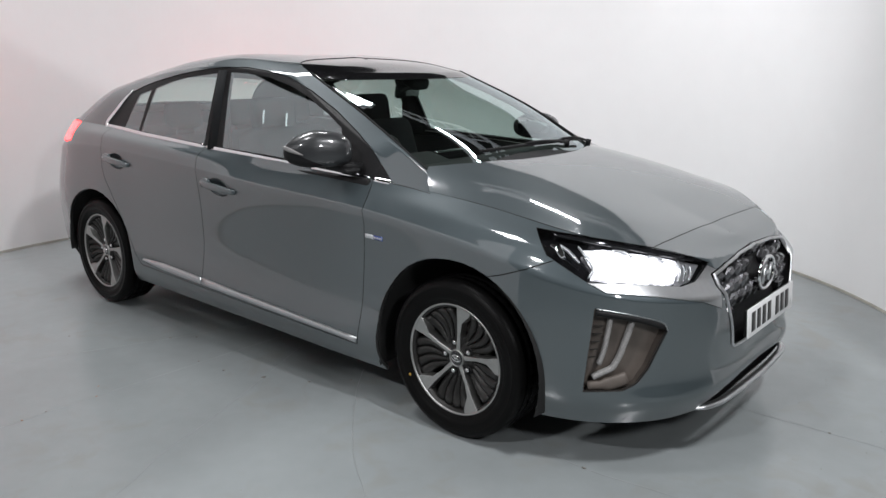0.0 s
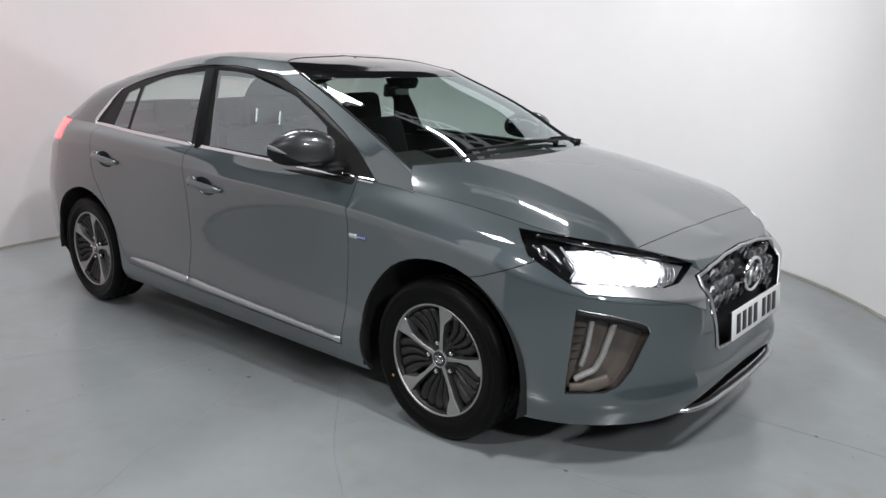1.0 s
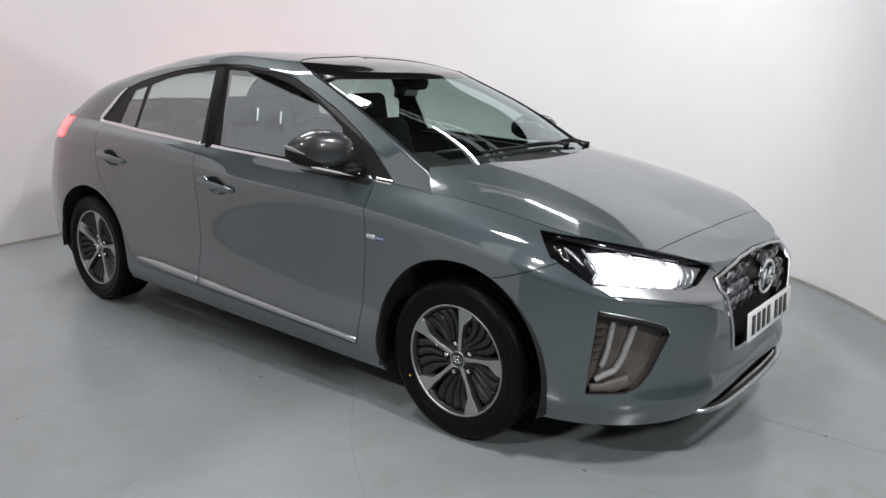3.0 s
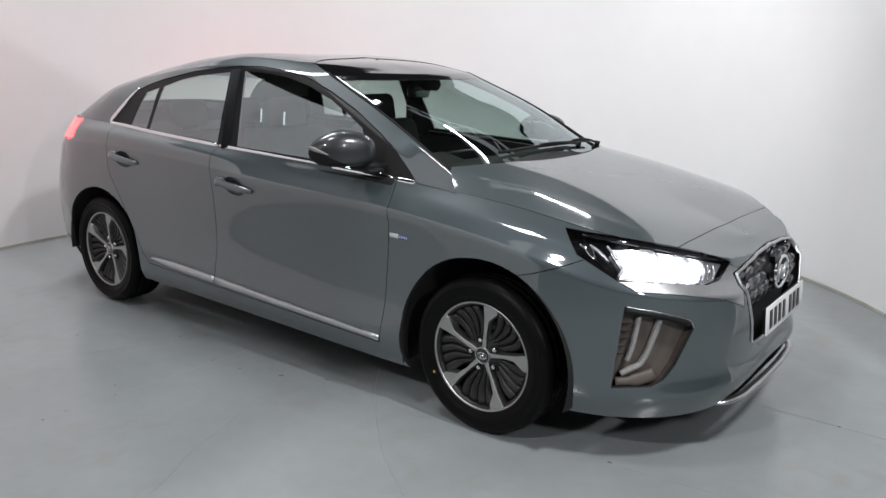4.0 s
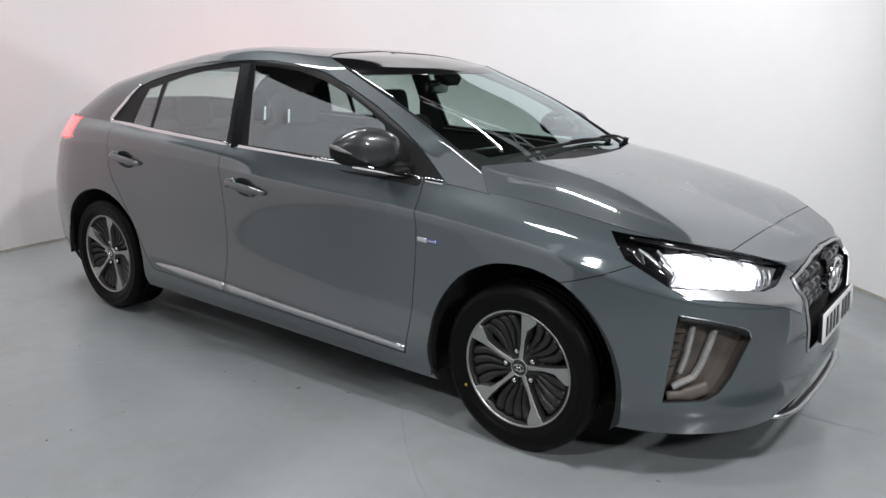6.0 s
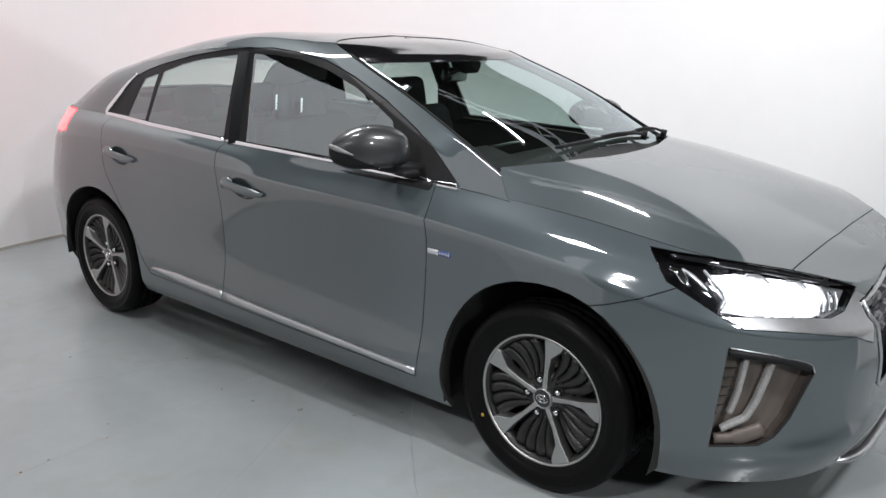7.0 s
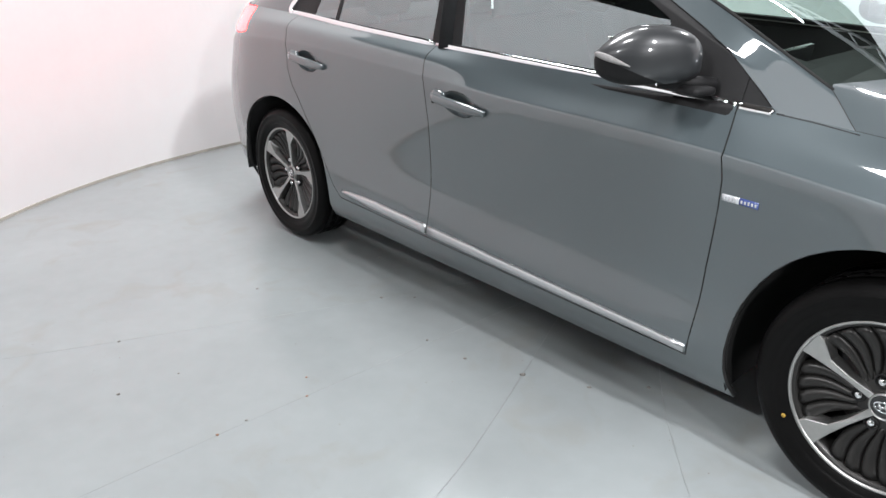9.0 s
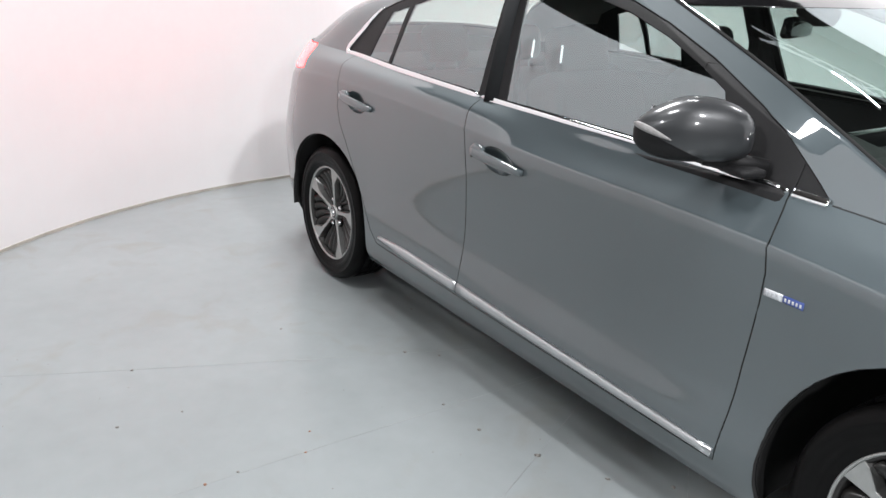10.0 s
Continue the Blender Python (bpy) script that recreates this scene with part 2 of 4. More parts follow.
LOW = [
    # bottom edge
    [(2.165, 0, .20), (2.163, .28, .20), (2.145, .44, .20), (2.06, .625, .195), (1.88, .775, .19), (1.36, .86, .18), (.92, .86, .175), (0, .86, .19), (-.25, .86, .194), (-.9, .86, .205), (-1.35, .86, .21), (-1.75, .83, .22), (-2.0, .71, .24), (-2.15, .42, .26), (-2.18, 0, .27)],
    # lower bulge
    [(2.203, 0, .275), (2.20, .28, .275), (2.174, .45, .275), (2.088, .638, .274), (1.892, .797, .272), (1.36, .893, .26), (.92, .885, .225), (0, .885, .245), (-.25, .886, .249), (-.9, .888, .26), (-1.35, .893, .28), (-1.75, .865, .30), (-2.04, .735, .30), (-2.2, .43, .32), (-2.23, 0, .32)],
    # door foot
    [(2.192, 0, .345), (2.19, .28, .345), (2.158, .458, .345), (2.069, .640, .345), (1.888, .803, .345), (1.36, .903, .36), (.92, .895, .285), (0, .896, .32), (-.25, .896, .327), (-.9, .896, .345), (-1.35, .903, .38), (-1.75, .873, .40), (-2.06, .745, .42), (-2.22, .43, .44), (-2.25, 0, .44)],
    # door middle
    [(2.208, 0, .52), (2.203, .28, .52), (2.165, .46, .53), (2.07, .642, .54), (1.885, .808, .55), (1.36, .904, .56), (.92, .871, .47), (0, .868, .48), (-.25, .873, .50), (-.9, .881, .56), (-1.35, .905, .61), (-1.75, .883, .62), (-2.05, .755, .64), (-2.2, .43, .66), (-2.23, 0, .66)],
    # crease
    [(2.198, 0, .63), (2.193, .28, .63), (2.163, .465, .622), (2.072, .645, .64), (1.878, .806, .675), (1.36, .893, .79), (.92, .886, .838), (0, .883, .880), (-.25, .881, .895), (-.9, .876, .925), (-1.35, .868, .935), (-1.75, .838, .915), (-2.0, .74, .88), (-2.15, .42, .86), (-2.18, 0, .86)],
    # shoulder
    [(2.175, 0, .695), (2.165, .28, .695), (2.11, .43, .70), (2.015, .592, .72), (1.835, .772, .765), (1.36, .845, .86), (.92, .835, .897), (0, .838, .936), (-.25, .853, .957), (-.9, .851, .988), (-1.35, .832, 1.006), (-1.75, .793, .995), (-1.98, .70, .97), (-2.1, .41, .96), (-2.13, 0, .97)],
    # belt and bonnet edge
    [(2.148, 0, .735), (2.136, .26, .736), (2.10, .39, .747), (1.975, .54, .789), (1.80, .695, .834), (1.40, .762, .905), (.95, .79, .948), (0, .80, .985), (-.25, .798, .994), (-.9, .790, 1.02), (-1.35, .755, 1.045), (-1.75, .732, 1.058), (-1.95, .655, 1.06), (-2.04, .37, 1.09), (-2.06, 0, 1.10)],
]
BONNET_EDGE = [LOW[6][i] for i in range(6)] + [(.98, .789, .945)]
BONNET_TOP = [(2.05, 0, .770), (2.02, 0, .780), (1.95, 0, .803), (1.83, 0, .843), (1.68, 0, .898), (1.36, 0, .982), (.98, 0, 1.050)]
# share of the rise reached at each part of the half width, nose to cowl
CROWN = {.81: (.30, .30, .32, .38, .46, .55, .57), .6: (.55, .55, .57, .64, .73, .86, .88), .3: (.85, .85, .86, .87, .905, .96, .965)}


def bonnet_row(part_of, rise):
    return [(ex + (tx - ex) * (1 - part_of) ** .7, ey * part_of, ez + (tz - ez) * g) for (ex, ey, ez), (tx, _, tz), g in zip(BONNET_EDGE, BONNET_TOP, rise)]


CABIN = [
    [(1.11, 0, 1.0), (1.103, .3, .992), (1.066, .54, .988), (1.032, .652, .990), (1.165, .786, .921), (.35, .791, .972), (-.25, .797, .993), (-.9, .790, 1.02), (-1.35, .755, 1.039), (-1.75, .732, 1.050), (-1.95, .655, 1.052), (-2.04, .37, 1.082), (-2.06, 0, 1.092)],
    [(.80, 0, 1.187), (.790, .28, 1.185), (.753, .49, 1.184), (.665, .625, 1.183), (.56, .692, 1.175), (.24, .712, 1.18), (-.3, .720, 1.20), (-.86, .710, 1.21), (-1.22, .678, 1.22), (-1.52, .64, 1.232), (-1.67, .55, 1.24), (-1.76, .32, 1.265), (-1.79, 0, 1.275)],
    [(.36, 0, 1.364), (.353, .27, 1.364), (.312, .455, 1.366), (.225, .56, 1.367), (.15, .605, 1.362), (0, .63, 1.372), (-.34, .645, 1.39), (-.84, .63, 1.36), (-1.12, .605, 1.328), (-1.33, .56, 1.312), (-1.45, .48, 1.312), (-1.53, .28, 1.33), (-1.56, 0, 1.34)],
    [(.18, 0, 1.411), (.17, .24, 1.408), (.12, .38, 1.410), (.04, .46, 1.414), (-.03, .51, 1.416), (-.13, .535, 1.424), (-.4, .545, 1.438), (-.82, .53, 1.411), (-1.05, .50, 1.383), (-1.2, .45, 1.37), (-1.3, .37, 1.368), (-1.37, .2, 1.378), (-1.39, 0, 1.382)],
    [(.02, 0, 1.434), (.01, 0, 1.435), (-.02, 0, 1.438), (-.07, 0, 1.443), (-.13, 0, 1.447), (-.22, 0, 1.452), (-.42, 0, 1.456), (-.75, 0, 1.450), (-.93, 0, 1.435), (-1.06, 0, 1.422), (-1.15, 0, 1.412), (-1.20, 0, 1.408), (-1.21, 0, 1.407)],
]


class Skin:
    """A bmesh whose faces carry a panel number and whose points carry a smooth normal."""

    def __init__(self):
        self.bm = bmesh.new()
        self.tag = self.bm.faces.layers.int.new("panel")
        self.nrm = self.bm.verts.layers.float_vector.new("nrm")
        self.ids = {}

    def id(self, name):
        return self.ids.setdefault(name, len(self.ids) + 1)

    def grid(self, g, name, choose=None, ahead=(), behind=()):
        """Lays a grid of points; columns in ahead and behind take their normal from one side."""
        nu, nv = g.shape[:2]
        du = np.gradient(g, axis=0)
        for k in ahead:
            du[k] = g[k + 1] - g[k]
        for k in behind:
            du[k] = g[k] - g[k - 1]
        dv = np.gradient(g, axis=1)
        n = np.cross(dv, du)
        ln = np.linalg.norm(n, axis=2, keepdims=True)
        n = n / np.maximum(ln, 1e-9)
        verts = [[None] * nv for _ in range(nu)]
        for i in range(nu):
            for j in range(nv):
                v = self.bm.verts.new(g[i, j])
                v[self.nrm] = n[i, j]
                verts[i][j] = v
        out = []
        for i in range(nu - 1):
            for j in range(nv - 1):
                q = [verts[i][j], verts[i][j + 1], verts[i + 1][j + 1], verts[i + 1][j]]
                if (q[0].co - q[1].co).length + (q[2].co - q[3].co).length < 1e-7:
                    continue
                f = self.bm.faces.new(q)
                f[self.tag] = self.id(choose(i, j) if choose else name)
                out.append(f)
        return out

    def carve(self, name, poly, way, among):
        """Cuts an outline of 3D points, swept along way, out of the named panels, and names what lies inside."""
        pts = [Vector(p) for p in poly]
        w = Vector(way).normalized()
        turns = [((b - a).cross(c - b)).dot(w) for a, b, c in zip(pts, pts[1:] + pts[:1], pts[2:] + pts[:2])]
        if min(turns) > -1e-7 or max(turns) < 1e-7:
            return self.carve_convex(name, pts, way, among)
        q = w.to_track_quat("Z", "Y").to_matrix().inverted()
        flat = [Vector(((q @ p).x, (q @ p).y, 0)) for p in pts]
        return sum(self.carve_convex(name, [pts[k] for k in tri], way, among) for tri in tessellate_polygon([flat]))

    def carve_convex(self, name, poly, way, among):
        want = {self.id(a) for a in ([among] if isinstance(among, str) else among)}
        pts = [Vector(p) for p in poly]
        way = Vector(way).normalized()
        mid = sum(pts, Vector()) / len(pts)
        inside = [f for f in self.bm.faces if f[self.tag] in want and f.normal.dot(way) > 0.02 and abs(f.calc_center_median().y) < 3]
        for a, b in zip(pts, pts[1:] + pts[:1]):
            no = (b - a).cross(way)
            if no.length < 1e-9:
                continue
            no.normalize()
            if (mid - a).dot(no) < 0:
                no = -no
            geom = set(inside)
            for f in inside:
                geom.update(f.edges)
                geom.update(f.verts)
            r = bmesh.ops.bisect_plane(self.bm, geom=list(geom), dist=1e-5, plane_co=a, plane_no=no)
            faces = [x for x in r["geom"] if isinstance(x, bmesh.types.BMFace)]
            inside = [f for f in faces if (f.calc_center_median() - a).dot(no) > 0]
        for f in inside:
            f[self.tag] = self.id(name)
        return len(inside)

    def take(self, names, mirror="none", offset=0.0, rim=0.012, gap=0.0020, walls_only=False):
        """A mesh from the named panels. mirror: none, left (the mirror image) or both (joined at the middle)."""
        want = {self.id(a) for a in ([names] if isinstance(names, str) else names)}
        out = bmesh.new()
        nrm = out.verts.layers.float_vector.new("nrm")
        for side in ((1,), (-1,), (1, -1))[("none", "left", "both").index(mirror)]:
            seen = {}
            for f in self.bm.faces:
                if f[self.tag] in want:
                    vs = []
                    for v in f.verts:
                        if v not in seen:
                            n = Vector(v[self.nrm])
                            n = n.normalized() if n.length > 1e-6 else f.normal
                            c = v.co + offset * n
                            seen[v] = out.verts.new((c.x, c.y * side, c.z))
                            seen[v][nrm] = Vector((n.x, n.y * side, n.z))
                        vs.append(seen[v])
                    try:
                        out.faces.new(vs if side == 1 else vs[::-1])
                    except ValueError:
                        pass
        if mirror == "both":
            mids = [v for v in out.verts if abs(v.co.y) < 0.002]
            for v in mids:
                v[nrm] = Vector((v[nrm][0], 0, v[nrm][2]))
            bmesh.ops.remove_doubles(out, verts=mids, dist=0.0015)
        bmesh.ops.remove_doubles(out, verts=out.verts[:], dist=0.0002)
        out.normal_update()
        edge = [e for e in out.edges if len(e.link_faces) == 1]
        if rim and edge:
            push = {}
            for e in edge:
                f = e.link_faces[0]
                d = (e.verts[1].co - e.verts[0].co)
                inn = f.normal.cross(d)
                if inn.length < 1e-9:
                    continue
                inn.normalize()
                if inn.dot(f.calc_center_median() - e.verts[0].co) < 0:
                    inn = -inn
                for v in e.verts:
                    push.setdefault(v, []).append(inn)
            for v, ds in push.items():
                s = sum(ds, Vector())
                if s.length > 1e-6:
                    v.co += gap * s.normalized()
            low = {}
            for v, ds in push.items():
                n = Vector(v[nrm])
                s = sum(ds, Vector())
                s = s.normalized() if s.length > 1e-6 else Vector()
                top = out.verts.new(v.co)
                bot = out.verts.new(v.co - rim * n)
                mid = out.verts.new(v.co - 0.0012 * n - 0.0012 * s)
                top[nrm] = n
                mid[nrm] = (n - s).normalized()
                bot[nrm] = -s
                low[v] = (top, mid, bot)
            for e in edge:
                a, b = e.verts
                if a in low and b in low:
                    f = e.link_faces[0]
                    order = [l.vert for l in f.loops]
                    i = order.index(a)
                    if order[(i + 1) % len(order)] != b:
                        a, b = b, a
                    for k in (0, 1):
                        try:
                            out.faces.new((low[b][k], low[a][k], low[a][k + 1], low[b][k + 1])).material_index = 1
                        except ValueError:
                            pass
            if walls_only:
                made = {v for t in low.values() for v in t}
                bmesh.ops.delete(out, geom=[v for v in out.verts if v not in made], context="VERTS")
        return out


def panel(name, bm, material, parent, label=""):
    """A skin mesh with its carried normals."""
    nrm = bm.verts.layers.float_vector["nrm"]
    bm.verts.ensure_lookup_table()
    ns = [tuple(v[nrm]) for v in bm.verts]
    ob = part(name, bm, material, parent, label)
    ob.data.normals_split_custom_set_from_vertices(ns)
    return ob


skin = Skin()
low = loft(LOW, [4, 4, 6, 8, 14, 14, 24, 8, 18, 12, 12, 10, 8, 4], [4, 5, 8, 11, 6, 6], creases=(4,))
skin.grid(low, "body")
bonnet = loft([BONNET_EDGE, *[bonnet_row(f, CROWN[f]) for f in (.81, .6, .3)], BONNET_TOP], [4, 4, 6, 8, 14, 12], 7)
skin.grid(bonnet, "nose")
PU = [6, 6, 6, 4, 16, 16, 16, 12, 12, 10, 8, 4]
PV = [12, 14, 8, 8]
A_POST = sum(PU[:3])
HATCH = sum(PU[:10])
cabin = loft(CABIN, PU, PV, creases=(2,), posts=(3, 4))


def cabin_panel(i, j):
    if i < A_POST:
        return "screen_band" if j > sum(PV[:2]) - 3 else "screen"
    if i >= HATCH and j < sum(PV[:2]) - 1 and j > 2:
        return "hatch_glass"
    return "roof"


skin.grid(cabin, "roof", cabin_panel, (A_POST,), (A_POST + PU[3],))
# the pillar foot faces outwards like the wing below it
for v in skin.bm.verts:
    x, y, z = v.co
    if x > .72 and z > .91 and y < -.60 and v.link_faces and all(f[skin.tag] == skin.id("roof") for f in v.link_faces) and z < 1.2:
        f = min(1, (x - .72) / .18)
        v[skin.nrm] = (Vector(v[skin.nrm]).normalized() * (1 - f) + Vector((.10, -.93, .35)) * f).normalized()
skin.bm.normal_update()
BVH = BVHTree.FromBMesh(skin.bm)


def drop(origin, way):
    """Where a ray meets the skin, and the normal there; the left half mirrors the right."""
    o, w = Vector(origin), Vector(way).normalized()
    flip = o.y > 0 and abs(w.y) < 1e-6
    if abs(w.y) < 1e-6:
        o.y = -max(abs(o.y), .0015)
    loc, no, _, _ = BVH.ray_cast(o, w)
    if flip:
        loc, no = Vector((loc.x, -loc.y, loc.z)), Vector((no.x, -no.y, no.z))
    return loc, no


def on_side(x, z, out=0.0):
    loc, no = drop((x, -3, z), (0, 1, 0))
    return loc + no * out, no


def on_front(y, z, out=0.0):
    loc, no = drop((4, y, z), (-1, 0, 0))
    return loc + no * out, no


def side(points):
    return [(x, -0.9, z) for x, z in points]


def circle(cx, cz, r, n=44):
    return [(cx + r * math.cos(k * math.tau / n), cz + r * math.sin(k * math.tau / n)) for k in range(n)]


Y = (0, -1, 0)
skin.carve("arch", side(circle(1.353, .322, .391)), Y, "body")
skin.carve("arch", side(circle(-1.342, .305, .385)), Y, "body")
DLO = [(-1.395, 1.046), (-1.36, 1.09), (-1.275, 1.185), (-1.229, 1.238), (-1.13, 1.275), (-1.0, 1.305), (-.737, 1.350), (-.496, 1.377), (-.33, 1.389), (-.166, 1.390), (-.006, 1.374), (.152, 1.344), (.319, 1.288), (.509, 1.210), (.704, 1.117), (.788, 1.072), (.90, .99), (.955, .947), (.33, .978), (-.3, 1.002), (-.93, 1.03)]
skin.carve("window_frame", side(DLO), Y, ("roof", "body"))
skin.carve("front_glass", side([(-.19, 1.008), (-.276, 1.366), (-.141, 1.362), (.016, 1.346), (.178, 1.308), (.335, 1.255), (.492, 1.187), (.585, 1.139), (.64, 1.05), (.675, .98)]), Y, "window_frame")
skin.carve("rear_glass", side([(-.345, 1.014), (-.385, 1.361), (-.48, 1.353), (-.672, 1.335), (-.823, 1.311), (-.968, 1.274), (-.962, 1.16), (-.968, 1.043)]), Y, "window_frame")
skin.carve("quarter_glass", side([(-.993, 1.046), (-.992, 1.15), (-1.005, 1.266), (-1.128, 1.236), (-1.175, 1.05)]), Y, "window_frame")
A_SEAM = [(.862, .99), (.866, .935), (.885, .85), (.893, .78), (.888, .70), (.868, .53), (.860, .40), (.850, .264)]
B_SEAM = [(-.28, .298), (-.273, .38), (-.272, .56), (-.276, .74), (-.290, .88), (-.317, 1.02)]
skin.carve("front_door", side(A_SEAM + B_SEAM), Y, "body")
skin.carve("rear_door", side(B_SEAM[::-1] + [(-.86, .318), (-.915, .365), (-.985, .47), (-1.06, .575), (-1.15, .70), (-1.205, .765), (-1.238, .83), (-1.245, .90), (-1.262, .967), (-1.30, 1.05)]), Y, "body")
skin.carve("door_sail", side([(.863, .99), (.863, 1.2), (.5, 1.2), (.5, .90), (.863, .90)]), Y, "window_frame")
skin.carve("front_bumper", [(1.40, -.9, .645), (1.576, -.9, .693), (1.669, -.9, .727), (1.737, -.9, .757), (1.80, -.9, .785), (2.6, -.9, .785), (2.6, -.9, .0), (1.40, -.9, 0)], Y, "body")
skin.carve("bonnet", [(1.972, -2, .8), (1.972, 2, .8), (.9, 2, 1), (.9, -2, 1)], (0, 0, 1), "nose")
skin.carve("cowl_gap", [(1.220, .02, 1), (1.217, -.10, 1), (1.203, -.23, 1), (1.146, -.46, 1), (1.07, -.575, 1), (1.018, -.630, 1), (1.026, -.652, 1), (1.160, -.790, 1), (.9, -.90, 1), (.9, .02, 1)], (0, 0, 1), "bonnet")
EYE_WAY = (1.18, -2.38, .67)
FRONT = ("body", "nose", "front_bumper", "bonnet")
HEAD = [(1.64, -.766, .853), (1.716, -.745, .845), (1.853, -.674, .828), (1.98, -.56, .799), (2.046, -.485, .775), (2.12, -.39, .735), (2.117, -.49, .684), (2.091, -.543, .674), (2.003, -.667, .690), (1.87, -.794, .700), (1.786, -.815, .746), (1.722, -.823, .777), (1.686, -.805, .813)]
skin.carve("headlamp", HEAD, EYE_WAY, FRONT)
SILVER = [(1.868, -.796, .700), (2.003, -.667, .690), (2.091, -.543, .674), (2.117, -.49, .684), (2.122, -.402, .727), (2.15, -.385, .712), (2.17, -.385, .695), (2.172, -.40, .67), (2.185, -.40, .58), (2.146, -.488, .617), (2.038, -.652, .652), (1.925, -.768, .668)]
skin.carve("silver_band", SILVER, EYE_WAY, FRONT)
FOG = [(1.90, -.793, .614), (2.02, -.69, .584), (2.078, -.628, .553), (2.085, -.622, .53), (2.05, -.673, .40), (2.02, -.695, .345), (1.985, -.725, .322), (1.877, -.806, .314)]
skin.carve("fog", FOG, EYE_WAY, FRONT)
GRILLE = [(2.2, .02, .741), (2.2, -.18, .735), (2.2, -.30, .719), (2.2, -.392, .694), (2.2, -.40, .655), (2.2, -.30, .425), (2.2, -.28, .408), (2.2, .02, .400)]
skin.carve("grille", GRILLE, (1, 0, 0), FRONT + ("silver_band",))
skin.carve("intake", [(2.2, .02, .285), (2.2, -.20, .280), (2.2, -.33, .258), (2.2, -.44, .212), (2.2, -.44, .10), (2.2, .02, .10)], (1, 0, 0), FRONT)
TAILP = [(-1.755, -.8, 1.055), (-1.70, -.8, .99), (-1.675, -.8, .950), (-1.80, -.8, .935), (-2.15, -.8, .94), (-2.15, -.8, 1.05)]
skin.carve("tail_lamp", TAILP, (-.45, -1, 0), ("body", "roof"))

for f in skin.bm.faces:
    m_ = f.calc_center_median()
    if f[skin.tag] == skin.id("front_bumper") and m_.z > .69 and m_.x > 2.05:
        f[skin.tag] = skin.id("nose")
    if f[skin.tag] == skin.id("body") and m_.x > 1.98 and m_.z < .69:
        f[skin.tag] = skin.id("front_bumper")


def stray(name, to):
    """Hands the small loose islands of a panel over to another panel."""
    left = {f for f in skin.bm.faces if f[skin.tag] == skin.id(name)}
    isles = []
    while left:
        todo, isle = [left.pop()], []
        while todo:
            f = todo.pop()
            isle.append(f)
            for e in f.edges:
                for g in e.link_faces:
                    if g in left:
                        left.discard(g)
                        todo.append(g)
        isles.append(isle)
    isles.sort(key=len)
    for isle in isles[:-1]:
        for f in isle:
            f[skin.tag] = skin.id(to)


stray("front_bumper", "nose")


# ---- strips, bowls and bars that follow the skin ----
def ribbon_bm(spots, width, proud):
    """A flat rounded strip along (place, normal) spots; width may be a list."""
    bm = bmesh.new()
    rings = []
    n = len(spots)
    for i, (p, no) in enumerate(spots):
        d = (spots[min(i + 1, n - 1)][0] - spots[max(i - 1, 0)][0]).normalized()
        s = no.cross(d).normalized()
        w = float(width[i] if isinstance(width, (list, tuple)) else width) / 2
        rings.append([bm.verts.new(p + a * w * s + b * proud * no) for a, b in ((-1, -.6), (-1, .45), (-.7, .95), (0, 1.1), (.7, .95), (1, .45), (1, -.6))])
    for a, b in zip(rings, rings[1:]):
        for k in range(6):
            bm.faces.new((a[k], a[k + 1], b[k + 1], b[k]))
    bm.faces.new(rings[0])
    bm.faces.new(rings[-1][::-1])
    bmesh.ops.recalc_face_normals(bm, faces=bm.faces)
    return bm


def poly_spots(points, per, place):
    """Spots along a smooth line through 2D points, laid on the skin by place(a, b)."""
    line = spline([(a, b, 0) for a, b in points], per)
    return [place(a, b) for a, b, _ in line]


def mirrored(bm):
    bm.transform(Matrix.Diagonal((1, -1, 1, 1)))
    bmesh.ops.reverse_faces(bm, faces=bm.faces)
    return bm


def both(name, make, material, parent=(None, None), label=""):
    """The same part on the right and, mirrored, on the left."""
    out = []
    for k in (0, 1):
        bm = make()
        out.append(part(name, mirrored(bm) if k else bm, material, parent[k], label))
    return out


